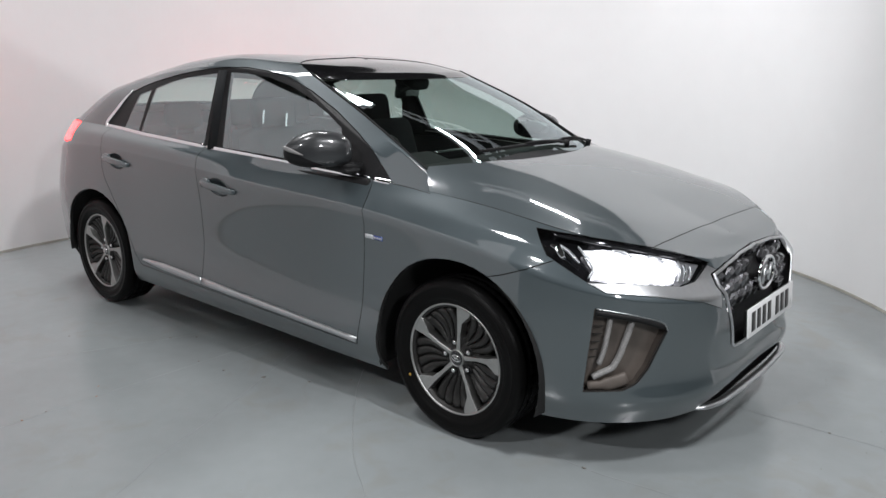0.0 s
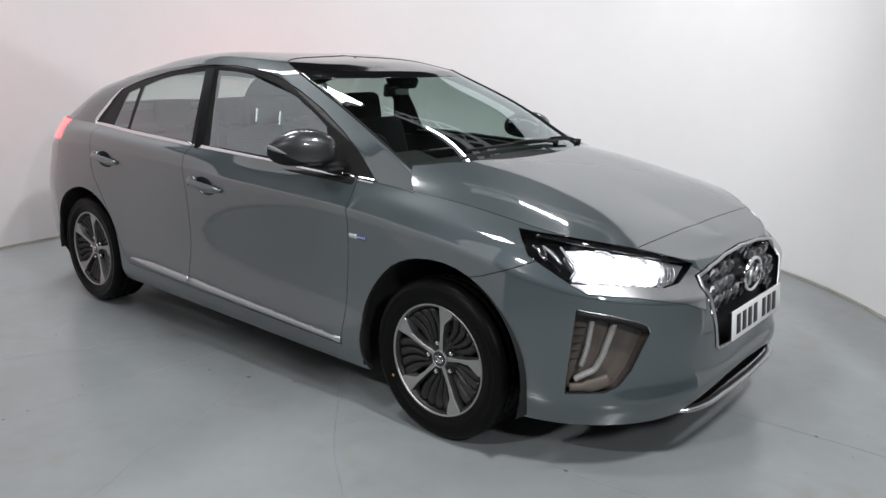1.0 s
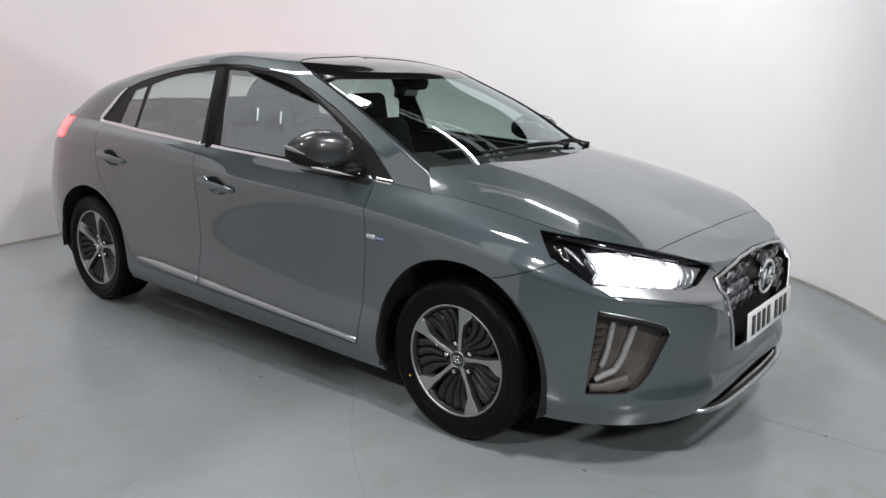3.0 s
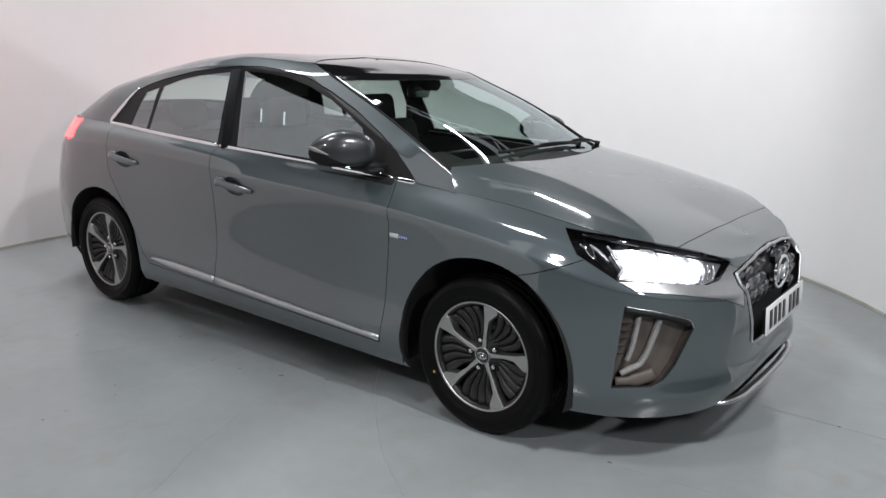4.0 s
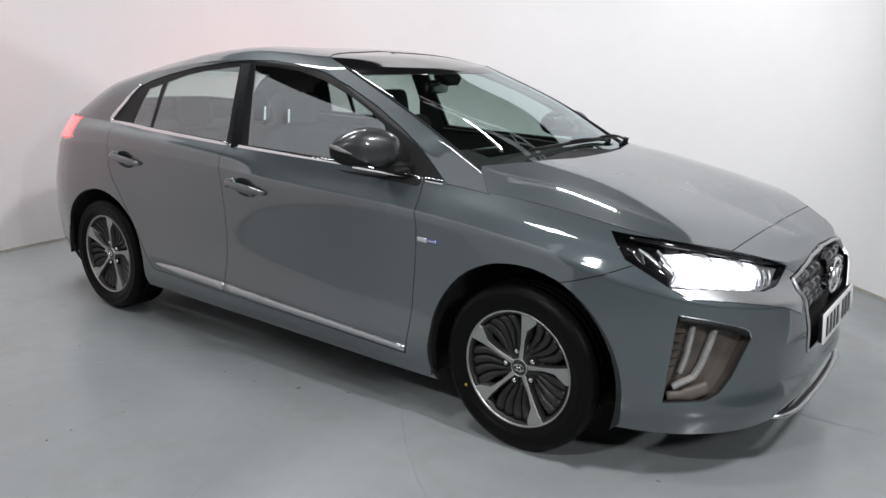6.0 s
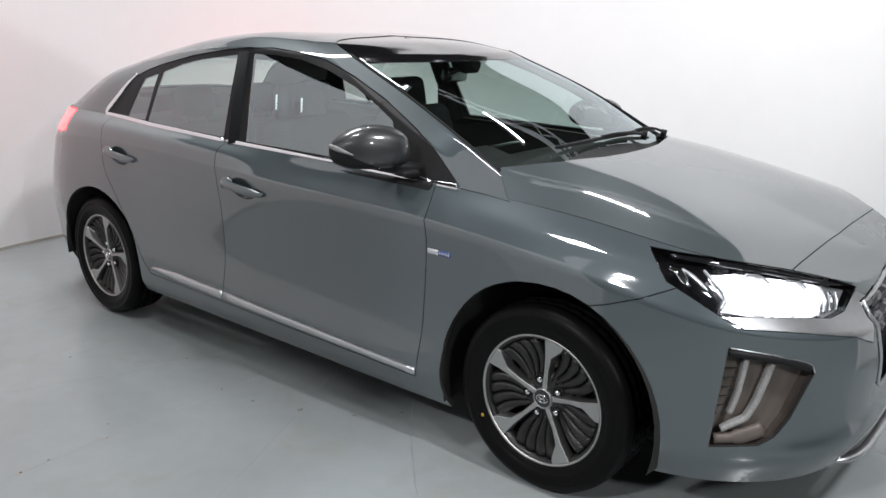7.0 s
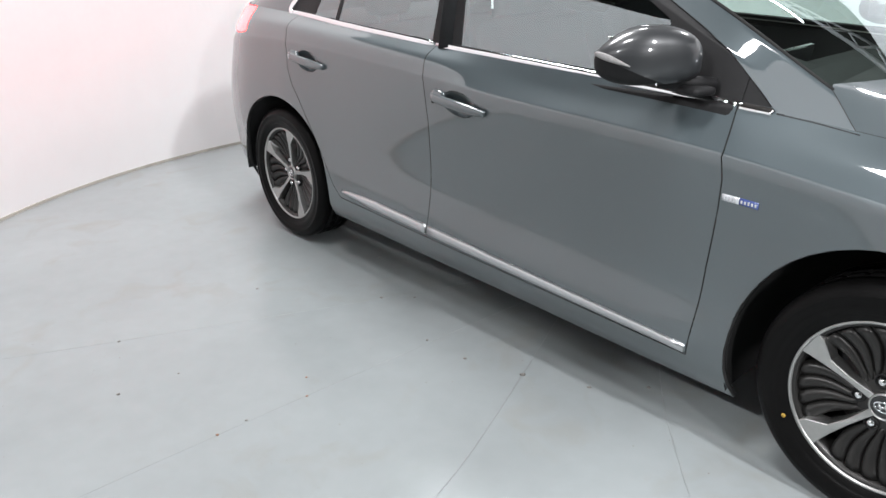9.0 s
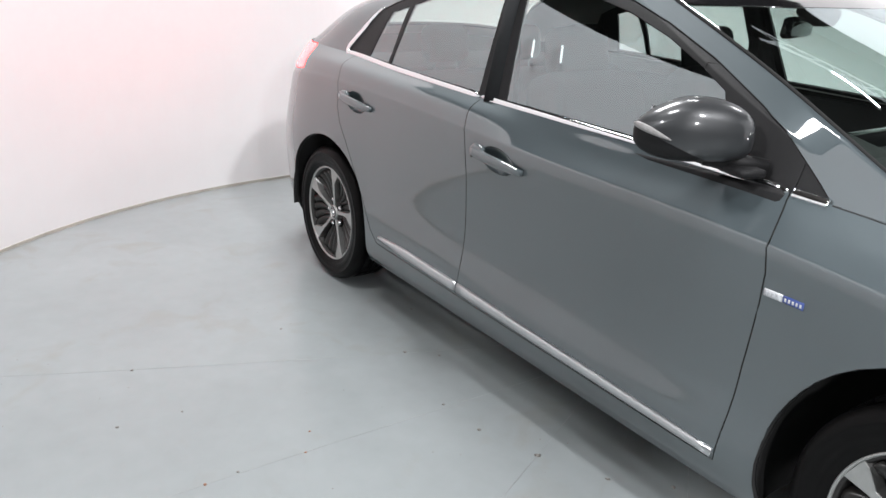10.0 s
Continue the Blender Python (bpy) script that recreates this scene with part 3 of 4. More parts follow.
car = tagged(new("car"), "dark grey five-door hatchback car with lit headlights on a grey floor", "car")
CARS = (car, car)
SHELL = ("body", "nose", "roof")
panel("body_shell", skin.take(SHELL, "both"), [PAINT, LINER], car, "dark grey painted body shell")
panel("bonnet", skin.take("bonnet", "both"), [PAINT, LINER], car, "dark grey painted bonnet")
bumper = panel("front_bumper", skin.take("front_bumper", "both"), [PAINT, LINER], car, "dark grey painted front bumper")
doors_f, doors_r = [], []
for k, mirror in enumerate(("none", "left")):
    fd = panel("front_door", skin.take("front_door", mirror), [PAINT, LINER], car, "dark grey front door with a body-colour handle")
    rd = panel("rear_door", skin.take("rear_door", mirror), [PAINT, LINER], car, "dark grey rear door with a body-colour handle")
    doors_f.append(fd)
    doors_r.append(rd)
    panel("window_frame", skin.take("window_frame", mirror, offset=-0.003), BLACK, car, "black window frame and pillars")
    panel("mirror_sail", skin.take("door_sail", mirror, offset=-0.002), BLACK, fd, "black mirror corner panel")
    for g, owner in (("front_glass", fd), ("rear_glass", rd), ("quarter_glass", car)):
        pane = skin.take(g, mirror, offset=-0.006, rim=0)
        nl = pane.verts.layers.float_vector["nrm"]
        for v in pane.verts:
            lean = radians(19.5 + 12 * (v.co.z - 1.0))
            v[nl] = Vector((.02 + .03 * (v.co.x + .3), (1 if k else -1) * math.cos(lean), math.sin(lean))).normalized()
        panel("side_window", pane, PRIVACY, owner, "lightly tinted side window").visible_shadow = False
    tl = panel("tail_lamp", skin.take("tail_lamp", mirror, offset=.001, rim=.006), TAIL, car, "glowing red tail lamp")
    panel("lamp_back", skin.take("tail_lamp", mirror, offset=-.004, rim=.004), LINER, tl)
screen = panel("windscreen", skin.take("screen", "both", offset=-0.004, rim=0), GLASS, car, "green-tinted raked windscreen")
screen.visible_shadow = False
panel("sun_band", skin.take("screen_band", "both", offset=-0.003, rim=.004), GLOSS_BLACK, screen, "gloss black panel above the windscreen")
panel("rear_screen", skin.take("hatch_glass", "both", offset=-0.004, rim=0), GLASS, car, "tinted rear screen").visible_shadow = False
panel("inner_liner", skin.take(("body", "nose", "bonnet", "front_bumper", "front_door", "rear_door", "silver_band"), "both", offset=-0.016, rim=0), LINER, car, "black inner shell")
panel("headliner", skin.take("roof", "both", offset=-0.022, rim=0), HEADLINER, car, "pale fabric headliner and pillar trim")
part("underbody", box_bm((3.9, 1.30, .04), (0, 0, .20), .01), LINER, car, "black underbody tray")

# wheel housings
for cx, r in ((1.353, .395), (-1.342, .389)):
    def housing():
        bm = lathe_bm([(r, -.885), (r + .01, -.80), (r + .015, -.56), (.04, -.55)], 48)
        bm.transform(Matrix.Translation((cx, 0, .315)))
        bmesh.ops.bisect_plane(bm, geom=bm.verts[:] + bm.edges[:] + bm.faces[:], plane_co=(0, 0, .20 if cx > 0 else .27), plane_no=(0, 0, -1), clear_outer=True)
        return bm
    both("wheel_housing", housing, LINER, CARS, "black wheel arch liner")

# dark strip along the seam in the cowl corner, and the black cowl
both("cowl_seam", lambda: ribbon_bm(poly_spots([(.965, .944), (1.06, .9365), (1.165, .925)], 5, lambda x, z: on_side(x, z, -.001)), .004, .0012), LINER, CARS)
cowl = bmesh.new()
rows_c = []
for k in range(21):
    y = -.70 + k * .07
    bend = (y / .7) ** 2
    rows_c.append([cowl.verts.new((x, y, z)) for x, z in ((1.20 - .03 * bend, .985 - .075 * bend), (1.13 - .03 * bend, 1.0 - .075 * bend), (1.02 - .03 * bend, 1.028 - .06 * bend))])
for a, b in zip(rows_c, rows_c[1:]):
    for k in (0, 1):
        cowl.faces.new((a[k], a[k + 1], b[k + 1], b[k]))
part("cowl_panel", cowl, BLACK, car, "black plastic cowl below the windscreen")


def on_screen(y, up, out=0.0):
    """A spot on the windscreen: up runs from its foot (0) to its top (1)."""
    x0, z0 = 1.09, 1.02
    loc, no = drop((x0 - .74 * up + .8, y, z0 + .40 * up + 1.4), (-.8, 0, -1.4))
    return loc + no * out, no


edge_line = [(Vector(cabin[A_POST, j]), Vector((.35, -.75, .55)).normalized()) for j in range(0, sum(PV[:2]) + 1)]
both("screen_moulding", lambda: ribbon_bm([(p + n * .001, n) for p, n in edge_line], .009, .003), LINER, (screen, screen), "thin black moulding along the windscreen edge")
part("cowl_end", tube_bm([(.975, .640, .985), (1.02, .672, .982), (1.075, .705, .966)], [.022, .018, .004], 10), BLACK, car, "black cowl corner at the windscreen foot")


def wiper(y0, y1, u0, u1, py, pu):
    arm = [on_screen(py + (y0 * .45 + y1 * .55 - py) * t, pu + ((u0 + u1) / 2 - pu) * t, .012 + .010 * math.sin(t * 3.0)) for t in np.linspace(0, 1, 9)]
    root = part("wiper", ribbon_bm(arm, [.020 - .010 * t for t in np.linspace(0, 1, 9)], .006), BLACK, car, "black windscreen wiper")
    blade = [on_screen(y0 + (y1 - y0) * t, u0 + (u1 - u0) * t, .007) for t in np.linspace(0, 1, 12)]
    part("wiper_blade", ribbon_bm(blade, [.010 + .005 * math.sin(t * 3.14) for t in np.linspace(0, 1, 12)], .007), BLACK, root)
    p, no = on_screen(py, pu, .01)
    part("pivot_cap", tube_bm([p - no * .02, p + no * .014], .013, 12), BLACK, root)


wiper(-.33, .28, .045, .036, .30, -.015)
wiper(.08, .55, .045, .055, .54, -.005)

# chrome belt line and window corner
for k, (x0, x1) in enumerate(((-1.385, -.322), (-.314, .859), (.868, .957))):
    def belt():
        pts = [(-1.40, 1.046), (-1.2, 1.040), (-.93, 1.026), (-.6, 1.012), (-.3, .998), (0, .988), (.33, .974), (.65, .961), (.96, .944)]
        xs = np.linspace(x0, x1, 34)
        return ribbon_bm([on_side(x, float(np.interp(x, [p[0] for p in pts], [p[1] for p in pts])) + .002, .001) for x in xs], [.010] + [.021] * 32 + [.010], .004)
    both("chrome_strip", belt, CHROME, (doors_r, doors_f, CARS)[k], "bright chrome belt strip")


def corner():
    pts = [(-1.352, 1.046), (-1.392, 1.050), (-1.398, 1.064), (-1.372, 1.098), (-1.32, 1.150), (-1.27, 1.206), (-1.222, 1.248)]
    return ribbon_bm(poly_spots(pts, 5, lambda x, z: on_side(x, z, .001)), [.022] * 8 + [.030] * 8 + [.028] * 7 + [.02] * 4 + [.012] * 4, .004)


both("chrome_corner", corner, CHROME, CARS, "chrome strip round the rear window corner")

# silver sill trim
def sill(x0, x1, z0, z1, taper):
    def make():
        ts = np.linspace(0, 1, 26)
        w0, w1 = (.008, .036) if taper else (.036, .024)
        grow = [min(1, t * 2.6) ** .7 if taper else t for t in ts]
        return ribbon_bm([on_side(x0 + (x1 - x0) * t, z0 + (z1 - z0) * t, .003) for t in ts], [w0 + (w1 - w0) * g for g in grow], .007)
    return make


both("sill_trim", sill(-.835, -.283, .353, .331, True), SATIN, doors_r, "satin silver trim along the door foot")
both("sill_trim", sill(-.267, .846, .331, .283, False), SATIN, doors_f, "satin silver trim along the door foot")


# door handles
def bowl(cx, cz, rx, rz, depth, tilt):
    bm = bmesh.new()
    rings = []
    for k in range(7):
        f = k / 6
        s = math.cos(f * math.pi / 2) ** .8
        ring = []
        for i in range(28):
            a = i * math.tau / 28
            x, z = cx + rx * s * math.cos(a), cz + rz * s * math.sin(a) + tilt * rx * s * math.cos(a)
            p, no = on_side(x, z, .0012 if k == 0 else 0)
            ring.append(bm.verts.new(p - no * depth * math.sin(f * math.pi / 2)))
        rings.append(ring)
    for a, b in zip(rings, rings[1:]):
        for i in range(28):
            bm.faces.new((a[i], a[(i + 1) % 28], b[(i + 1) % 28], b[i]))
    return bm


HANDLES = ((-.105, .828, doors_f, "front_door"), (-1.075, .874, doors_r, "rear_door"))
for cx, cz, owner, nm in HANDLES:
    skin.carve("cup", side([(cx + .082 * math.cos(a * math.tau / 28), cz + (.041 * math.sin(a * math.tau / 28)) - .07 * .082 * math.cos(a * math.tau / 28)) for a in range(28)]), Y, nm)
for k, mirror in enumerate(("none", "left")):
    for ob, nm in ((doors_f[k], "front_door"), (doors_r[k], "rear_door")):
        bm = skin.take(nm, mirror)
        nl = bm.verts.layers.float_vector["nrm"]
        bm.verts.ensure_lookup_table()
        ns = [tuple(v[nl]) for v in bm.verts]
        me = bpy.data.meshes.new(nm)
        bm.to_mesh(me)
        bm.free()
        me.materials.append(PAINT)
        me.materials.append(LINER)
        me.polygons.foreach_set("use_smooth", [True] * len(me.polygons))
        me.normals_split_custom_set_from_vertices(ns)
        ob.data = me
for cx, cz, owner, nm in HANDLES:
    both("handle_cup", lambda: bowl(cx, cz, .0845, .0425, .015, -.07), PAINT, owner, "recessed handle cup")

    def grip():
        ts = np.linspace(0, 1, 15)
        spots = []
        for t in ts:
            p, no = on_side(cx - .128 + .262 * t, cz + .010 - .022 * t, 0)
            t = float(t)
            spots.append((p + no * (.004 + .013 * math.sin(math.pi * min(1, .12 + t * .86)) ** .6), no))
        return ribbon_bm(spots, [.030 + .004 * math.sin(math.pi * t) - .012 * t**4 for t in ts], .008)

    hs = both("door_handle", grip, PAINT, owner, "body-colour pull handle")

    def end_block():
        return ribbon_bm([on_side(cx - .132 + .062 * t, cz + .016 - .004 * t, .002) for t in np.linspace(0, 1, 6)], [.030, .044, .046, .046, .042, .034], .011)

    both("handle_end", end_block, PAINT, owner)
    p, no = on_side(cx - .118, cz - .004, .016)
    if nm == "front_door":
        part("lock_cover", tube_bm([p, p + no * .003], .006, 12), BLACK, owner[0])

# fender badge in two plain halves
for a0, a1, m_, lab in ((.898, .945, BADGE_PALE, "silver half of a fender badge"), (.947, .998, BADGE_BLUE, "blue half of a fender badge")):
    bm = ribbon_bm([on_side(x, .7365 - (x - .9) * .012, .001) for x in np.linspace(a0, a1, 5)], .018, .0022)
    b = part("fender_badge", bm, m_, car, lab)
    bm = merge(*[ribbon_bm([on_side(x, z - (x - .9) * .012, .0030) for x in np.linspace(c, c + .005, 3)], .0085, .0008) for c, z in [(a0 + .004 + .0095 * i, .7365) for i in range(4 if m_ is BADGE_PALE else 5)]])
    part("badge_bars", bm, BADGE_GREY if m_ is BADGE_PALE else BADGE_PALE, b)


# ---- door mirrors ----
MIRROR = pose(.660, -.912, 1.062, 0, 0, -32)


def mirror_shell(keep_up):
    bm = bmesh.new()
    bmesh.ops.create_uvsphere(bm, u_segments=48, v_segments=32, radius=1)
    for v in bm.verts:
        x, y, z = v.co
        k = 2.4 if y < 0 else 4.0
        r = (abs(x) ** 2.6 + abs(y) ** k + abs(z) ** (2.4 if z > 0 else 3.4)) ** (1 / (2.5 if y < 0 else 3.2))
        x, y, z = x / r, y / r, z / r
        out = max(0, -y)
        up = .084 * (1 - .42 * out**1.7) * (1 - .18 * max(0, y) ** 2)
        down = .066 * (1 - .12 * out**2)
        v.co = ((x * .078 if x > 0 else x * .040) * (1 - .35 * out**1.8), y * .140, z * (up if z > 0 else down))
    n = Vector((.10, .42, 1)).normalized() * (1 if keep_up else -1)
    bmesh.ops.bisect_plane(bm, geom=bm.verts[:] + bm.edges[:] + bm.faces[:], plane_co=(0, 0, -.040 if keep_up else -.041), plane_no=n, clear_inner=True)
    if not keep_up:
        bmesh.ops.scale(bm, vec=(.97, .985, .99), verts=bm.verts)
    bm.transform(MIRROR)
    return bm


both("mirror_cap", lambda: mirror_shell(True), MIRROR_PAINT, doors_f, "grey painted door mirror shell")
both("mirror_base", lambda: mirror_shell(False), BLACK, doors_f, "black underside of the door mirror")


def indicator():
    pts = []
    for t in np.linspace(.42, 1.42, 12):
        t = float(t)
        c_, s_ = math.cos(t), math.sin(t)
        y = -.140 * s_ ** .8
        x = .078 * c_ ** .8 * (1 - .35 * s_**1.8)
        pts.append((MIRROR @ Vector((x, y, -.040 - .40 * y + .004)), (MIRROR.to_3x3() @ Vector((c_, -s_, .1))).normalized()))
    return ribbon_bm(pts, [.003, .006, .009, .012, .014, .016, .016, .016, .015, .014, .012, .008], .004)


both("indicator", indicator, DRL_OFF, doors_f, "clear indicator strip on the mirror")
both("mirror_arm", lambda: merge(tube_bm([(.68, -.88, 1.005), (.735, -.835, .998), (.79, -.785, .992)], [.022, .022, .018], 14), box_bm((.15, .07, .022), (.735, -.828, .984), .009, 2, pose(0, 0, 0, 0, 0, -20))), BLACK, doors_f, "black mirror arm")
both("mirror_glass", lambda: box_bm((.004, .20, .09), (0, 0, 0), .0018, 2, MIRROR @ pose(-.036, .01, .008)), CHROME, doors_f, "mirror glass")

# the left mirror is folded back
hinge = Vector((.80, .80, 1.0))
fold = Matrix.Translation(hinge) @ pose(0, 0, 0, 0, 0, 62) @ Matrix.Translation(-hinge)
for ob in doors_f[1].children:
    if ob.name.split(".")[0] in ("mirror_cap", "mirror_base", "indicator", "mirror_glass"):
        ob.matrix_basis = fold

# ---- lamps ----
lit_block = [(1.815, -.740, .805), (1.872, -.695, .807), (1.915, -.650, .798), (1.99, -.575, .780), (2.055, -.505, .759), (2.075, -.500, .738), (2.078, -.560, .692), (1.96, -.705, .703), (1.875, -.785, .714), (1.874, -.765, .752)]
skin.carve("lamp_lit", lit_block, EYE_WAY, "headlamp")
skin.carve("lamp_bowl", [(2.062, -.494, .759), (2.084, -.455, .747), (2.108, -.405, .731), (2.110, -.485, .691), (2.088, -.540, .682), (2.080, -.550, .690), (2.078, -.496, .738)], EYE_WAY, "headlamp")
for k, mirror in enumerate(("none", "left")):
    root = panel("headlamp", skin.take(("headlamp", "lamp_lit", "lamp_bowl"), mirror, offset=-.045, rim=0), GLOSS_BLACK, car, "headlamp with a bright white lit unit")
    panel("lamp_edge", skin.take(("headlamp", "lamp_lit", "lamp_bowl"), mirror, offset=.0, rim=.05, gap=.001, walls_only=True), GLOSS_BLACK, root)
    panel("lamp_lens", skin.take(("headlamp", "lamp_lit", "lamp_bowl"), mirror, offset=-.001, rim=0, gap=0), LENS, root, "clear lamp lens").visible_shadow = False
    panel("light_unit", skin.take("lamp_lit", mirror, offset=-.018, rim=.02), DRL, root, "lit white light unit")
    panel("lamp_bowl", skin.take("lamp_bowl", mirror, offset=-.024, rim=.012), BOWL, root, "silvered bowl beside the lit unit")
# bezels inside each lamp
LAMP_BITS = (
    ("reflector", [(1.712, -.786, .814), (1.735, -.778, .806), (1.758, -.790, .788), (1.778, -.803, .772)], [.012, .026, .024, .010], CHROME),
    ("reflector", [(1.745, -.772, .814), (1.775, -.772, .800), (1.805, -.780, .782), (1.83, -.787, .765)], [.006, .012, .012, .006], SATIN),
    ("light_bar", [(1.798, -.742, .812), (1.835, -.752, .785), (1.872, -.762, .750), (1.868, -.785, .716)], [.006, .010, .010, .008], BADGE_PALE),
    ("reflector", [(2.064, -.508, .744), (2.078, -.512, .722), (2.084, -.540, .694)], [.006, .012, .008], SATIN),
    ("reflector", [(2.078, -.488, .740), (2.090, -.494, .719), (2.095, -.520, .694)], [.005, .010, .007], CHROME),
    ("reflector", [(2.090, -.466, .735), (2.101, -.476, .714), (2.105, -.500, .694)], [.004, .008, .006], SATIN),
    ("light_divider", [(1.893, -.672, .800), (1.925, -.640, .792), (1.948, -.628, .776)], [.010, .012, .005], SATIN),
    ("light_divider", [(1.985, -.580, .777), (2.012, -.552, .769), (2.030, -.545, .755)], [.008, .010, .004], SATIN),
    ("lamp_brow", [(1.70, -.752, .838), (1.80, -.703, .825), (1.90, -.634, .806), (2.0, -.545, .779), (2.09, -.42, .742)], [.012, .016, .016, .012, .006], GLOSS_BLACK),
)


def skin_path(points, depth):
    line = spline(points, 6)
    out = []
    for p in line:
        loc, no = drop(Vector(p) + Vector(EYE_WAY) * .4, [-c for c in EYE_WAY])
        out.append((loc - no * depth, no))
    return out


for nm, pts, ws, m_ in LAMP_BITS:
    n = (len(pts) - 1) * 6 + 1
    wide = [float(w) for w in np.interp(np.linspace(0, 1, n), np.linspace(0, 1, len(ws)), ws)]
    both(nm, lambda: ribbon_bm(skin_path(pts, .014 if nm != "lamp_brow" else .008), wide, .005), m_, CARS)

# silver band below the lamps
for mirror in ("none", "left"):
    panel("silver_band", skin.take("silver_band", mirror, offset=.002, rim=.012), SATIN, bumper, "satin silver band below the headlamp")
    root = panel("fog_recess", skin.take("fog", mirror, offset=-.045, rim=0), SMOKE, bumper, "smoked recess with two light guides")
    panel("recess_wall", skin.take("fog", mirror, rim=.055, gap=-.001, walls_only=True), SMOKE, bumper)
both("light_guide", lambda: ribbon_bm(skin_path([(1.950, -.763, .580), (1.945, -.770, .521), (1.935, -.779, .454), (1.924, -.785, .412)], .026), .017, .012), DRL_OFF, (bumper, bumper), "clear unlit light guide")
both("light_guide", lambda: ribbon_bm(skin_path([(2.008, -.712, .566), (1.995, -.729, .496), (1.977, -.746, .429), (1.962, -.757, .398), (1.935, -.775, .380), (1.905, -.792, .360)], .026), .019, .012), DRL_OFF, (bumper, bumper), "clear unlit light guide")
both("recess_brow", lambda: ribbon_bm(skin_path([(1.903, -.792, .602), (2.02, -.69, .575), (2.076, -.632, .548)], .004), .020, .010), BLACK, (bumper, bumper), "matt black brow")
both("recess_edge", lambda: ribbon_bm(skin_path([(1.905, -.792, .616), (2.02, -.69, .586), (2.078, -.628, .556), (2.086, -.622, .535)], -.001), .004, .002), SATIN, (bumper, bumper))
for i in range(5):
    z = .548 - i * .029
    both("vent_rib", lambda: ribbon_bm(skin_path([(1.900 - i * .003, -.799, z), (1.931 - i * .006, -.779, z + .002)], .024), .0026, .003), ALLOY_DARK, (bumper, bumper))
both("recess_floor", lambda: ribbon_bm(skin_path([(1.89, -.80, .330), (1.95, -.758, .340), (2.0, -.715, .362)], .020), [.03] * 5 + [.045] * 8, .010), SMOKE, (bumper, bumper))

# ---- grille ----
grille = panel("grille", skin.take("grille", "both", offset=-.055, rim=0), BLACK, car, "black hexagonal grille with faceted scales")
panel("grille_wall", skin.take("grille", "both", rim=.06, gap=-.001, walls_only=True), BLACK, grille)
frame_line = [(0, .736), (-.17, .730), (-.29, .714), (-.379, .690), (-.386, .655), (-.288, .418), (-.270, .407), (0, .403)]
loop = []
for (y0, z0), (y1, z1) in zip(frame_line, frame_line[1:]):
    n = max(2, int(math.hypot(y1 - y0, z1 - z0) / .015))
    loop += [on_front(y0 + (y1 - y0) * i / n, z0 + (z1 - z0) * i / n, .002) for i in range(n)]
loop.append(on_front(0, .403, .002))
both("grille_frame", lambda: ribbon_bm(loop, .012, .004), SATIN, (grille, grille), "satin silver grille frame")


def scale_mesh():
    bm = bmesh.new()
    w, h = .034, .028
    ring = [bm.verts.new(p) for p in ((0, -w, 0), (0, -w * .45, h), (0, w * .45, h), (0, w, 0), (0, w * .45, -h), (0, -w * .45, -h))]
    back = [bm.verts.new((-.02, v.co.y * 1.08, v.co.z * 1.08)) for v in ring]
    top = [bm.verts.new((.012, v.co.y * .55, v.co.z * .35 + h * .42)) for v in ring]
    for i in range(6):
        j = (i + 1) % 6
        bm.faces.new((ring[i], ring[j], top[j], top[i]))
        bm.faces.new((back[i], back[j], ring[j], ring[i]))
    bm.faces.new(top)
    bmesh.ops.recalc_face_normals(bm, faces=bm.faces)
    me = bpy.data.meshes.new("grille_scale")
    bm.to_mesh(me)
    bm.free()
    me.materials.append(SCALE)
    return me


SCALE = mat("dark_chrome", (0.17, 0.17, 0.178), 0.24, 0.9)
scale_data = scale_mesh()
for r in range(7):
    z = .430 + r * .050
    for c in range(-8, 9):
        y = c * .074 + (.037 if r % 2 else 0)
        half = np.interp(z, (.41, .66, .69, .73), (.27, .372, .34, .20))
        if abs(y) < half and (abs(y) > .275 or z > .56) and (abs(y) > .095 or abs(z - .632) > .05):
            p, no = on_front(y, z, -.030)
            ob = new("grille_scale", scale_data)
            ob.parent = grille
            ob.matrix_basis = Matrix.Translation(p) @ pose(0, 0, 0, 0, 0, math.degrees(math.atan2(no.y, no.x)))

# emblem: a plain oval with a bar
em = [on_front(0, .632, .004)[0] + Vector((0, .083 * math.cos(a), .062 * math.sin(a))) for a in np.linspace(0, math.tau, 40, endpoint=False)]
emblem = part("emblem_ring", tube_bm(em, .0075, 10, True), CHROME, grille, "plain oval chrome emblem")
part("emblem_back", lathe_bm([(.0005, .004), (.075, 0)], 40), GLOSS_BLACK, emblem).matrix_basis = Matrix.Translation(on_front(0, .632, -.004)[0]) @ pose(0, 0, 0, 0, 0, -90) @ Matrix.Diagonal((1.08, 1, .80, 1))
part("emblem_bar", merge(*[tube_bm([em[20] * 0 + Vector((em[0].x, y0, z0)), Vector((em[0].x, y1, z1))], .008, 8) for y0, z0, y1, z1 in ((-.045, .60, -.018, .665), (.045, .664, .018, .60), (-.03, .632, .03, .632))]), SATIN, emblem)

# number plate with plain bars
plate = part("number_plate", box_bm((.006, .52, .111), (2.232, 0, .493), .002, 2, pose(0, 0, 0, 0, -4, 0)), PLATE, car, "white front number plate with plain black bars")
for i in range(7):
    y = -.205 + i * .0585 + (.035 if i > 3 else 0)
    part("plate_bar", box_bm((.002, .040, .074), (2.2355, y, .493), .0006, 1, pose(0, 0, 0, 0, -4, 0)), PLATE_INK, plate)
part("plate_holder", box_bm((.016, .50, .10), (2.222, 0, .49), .003, 2, pose(0, 0, 0, 0, -4, 0)), BLACK, plate)

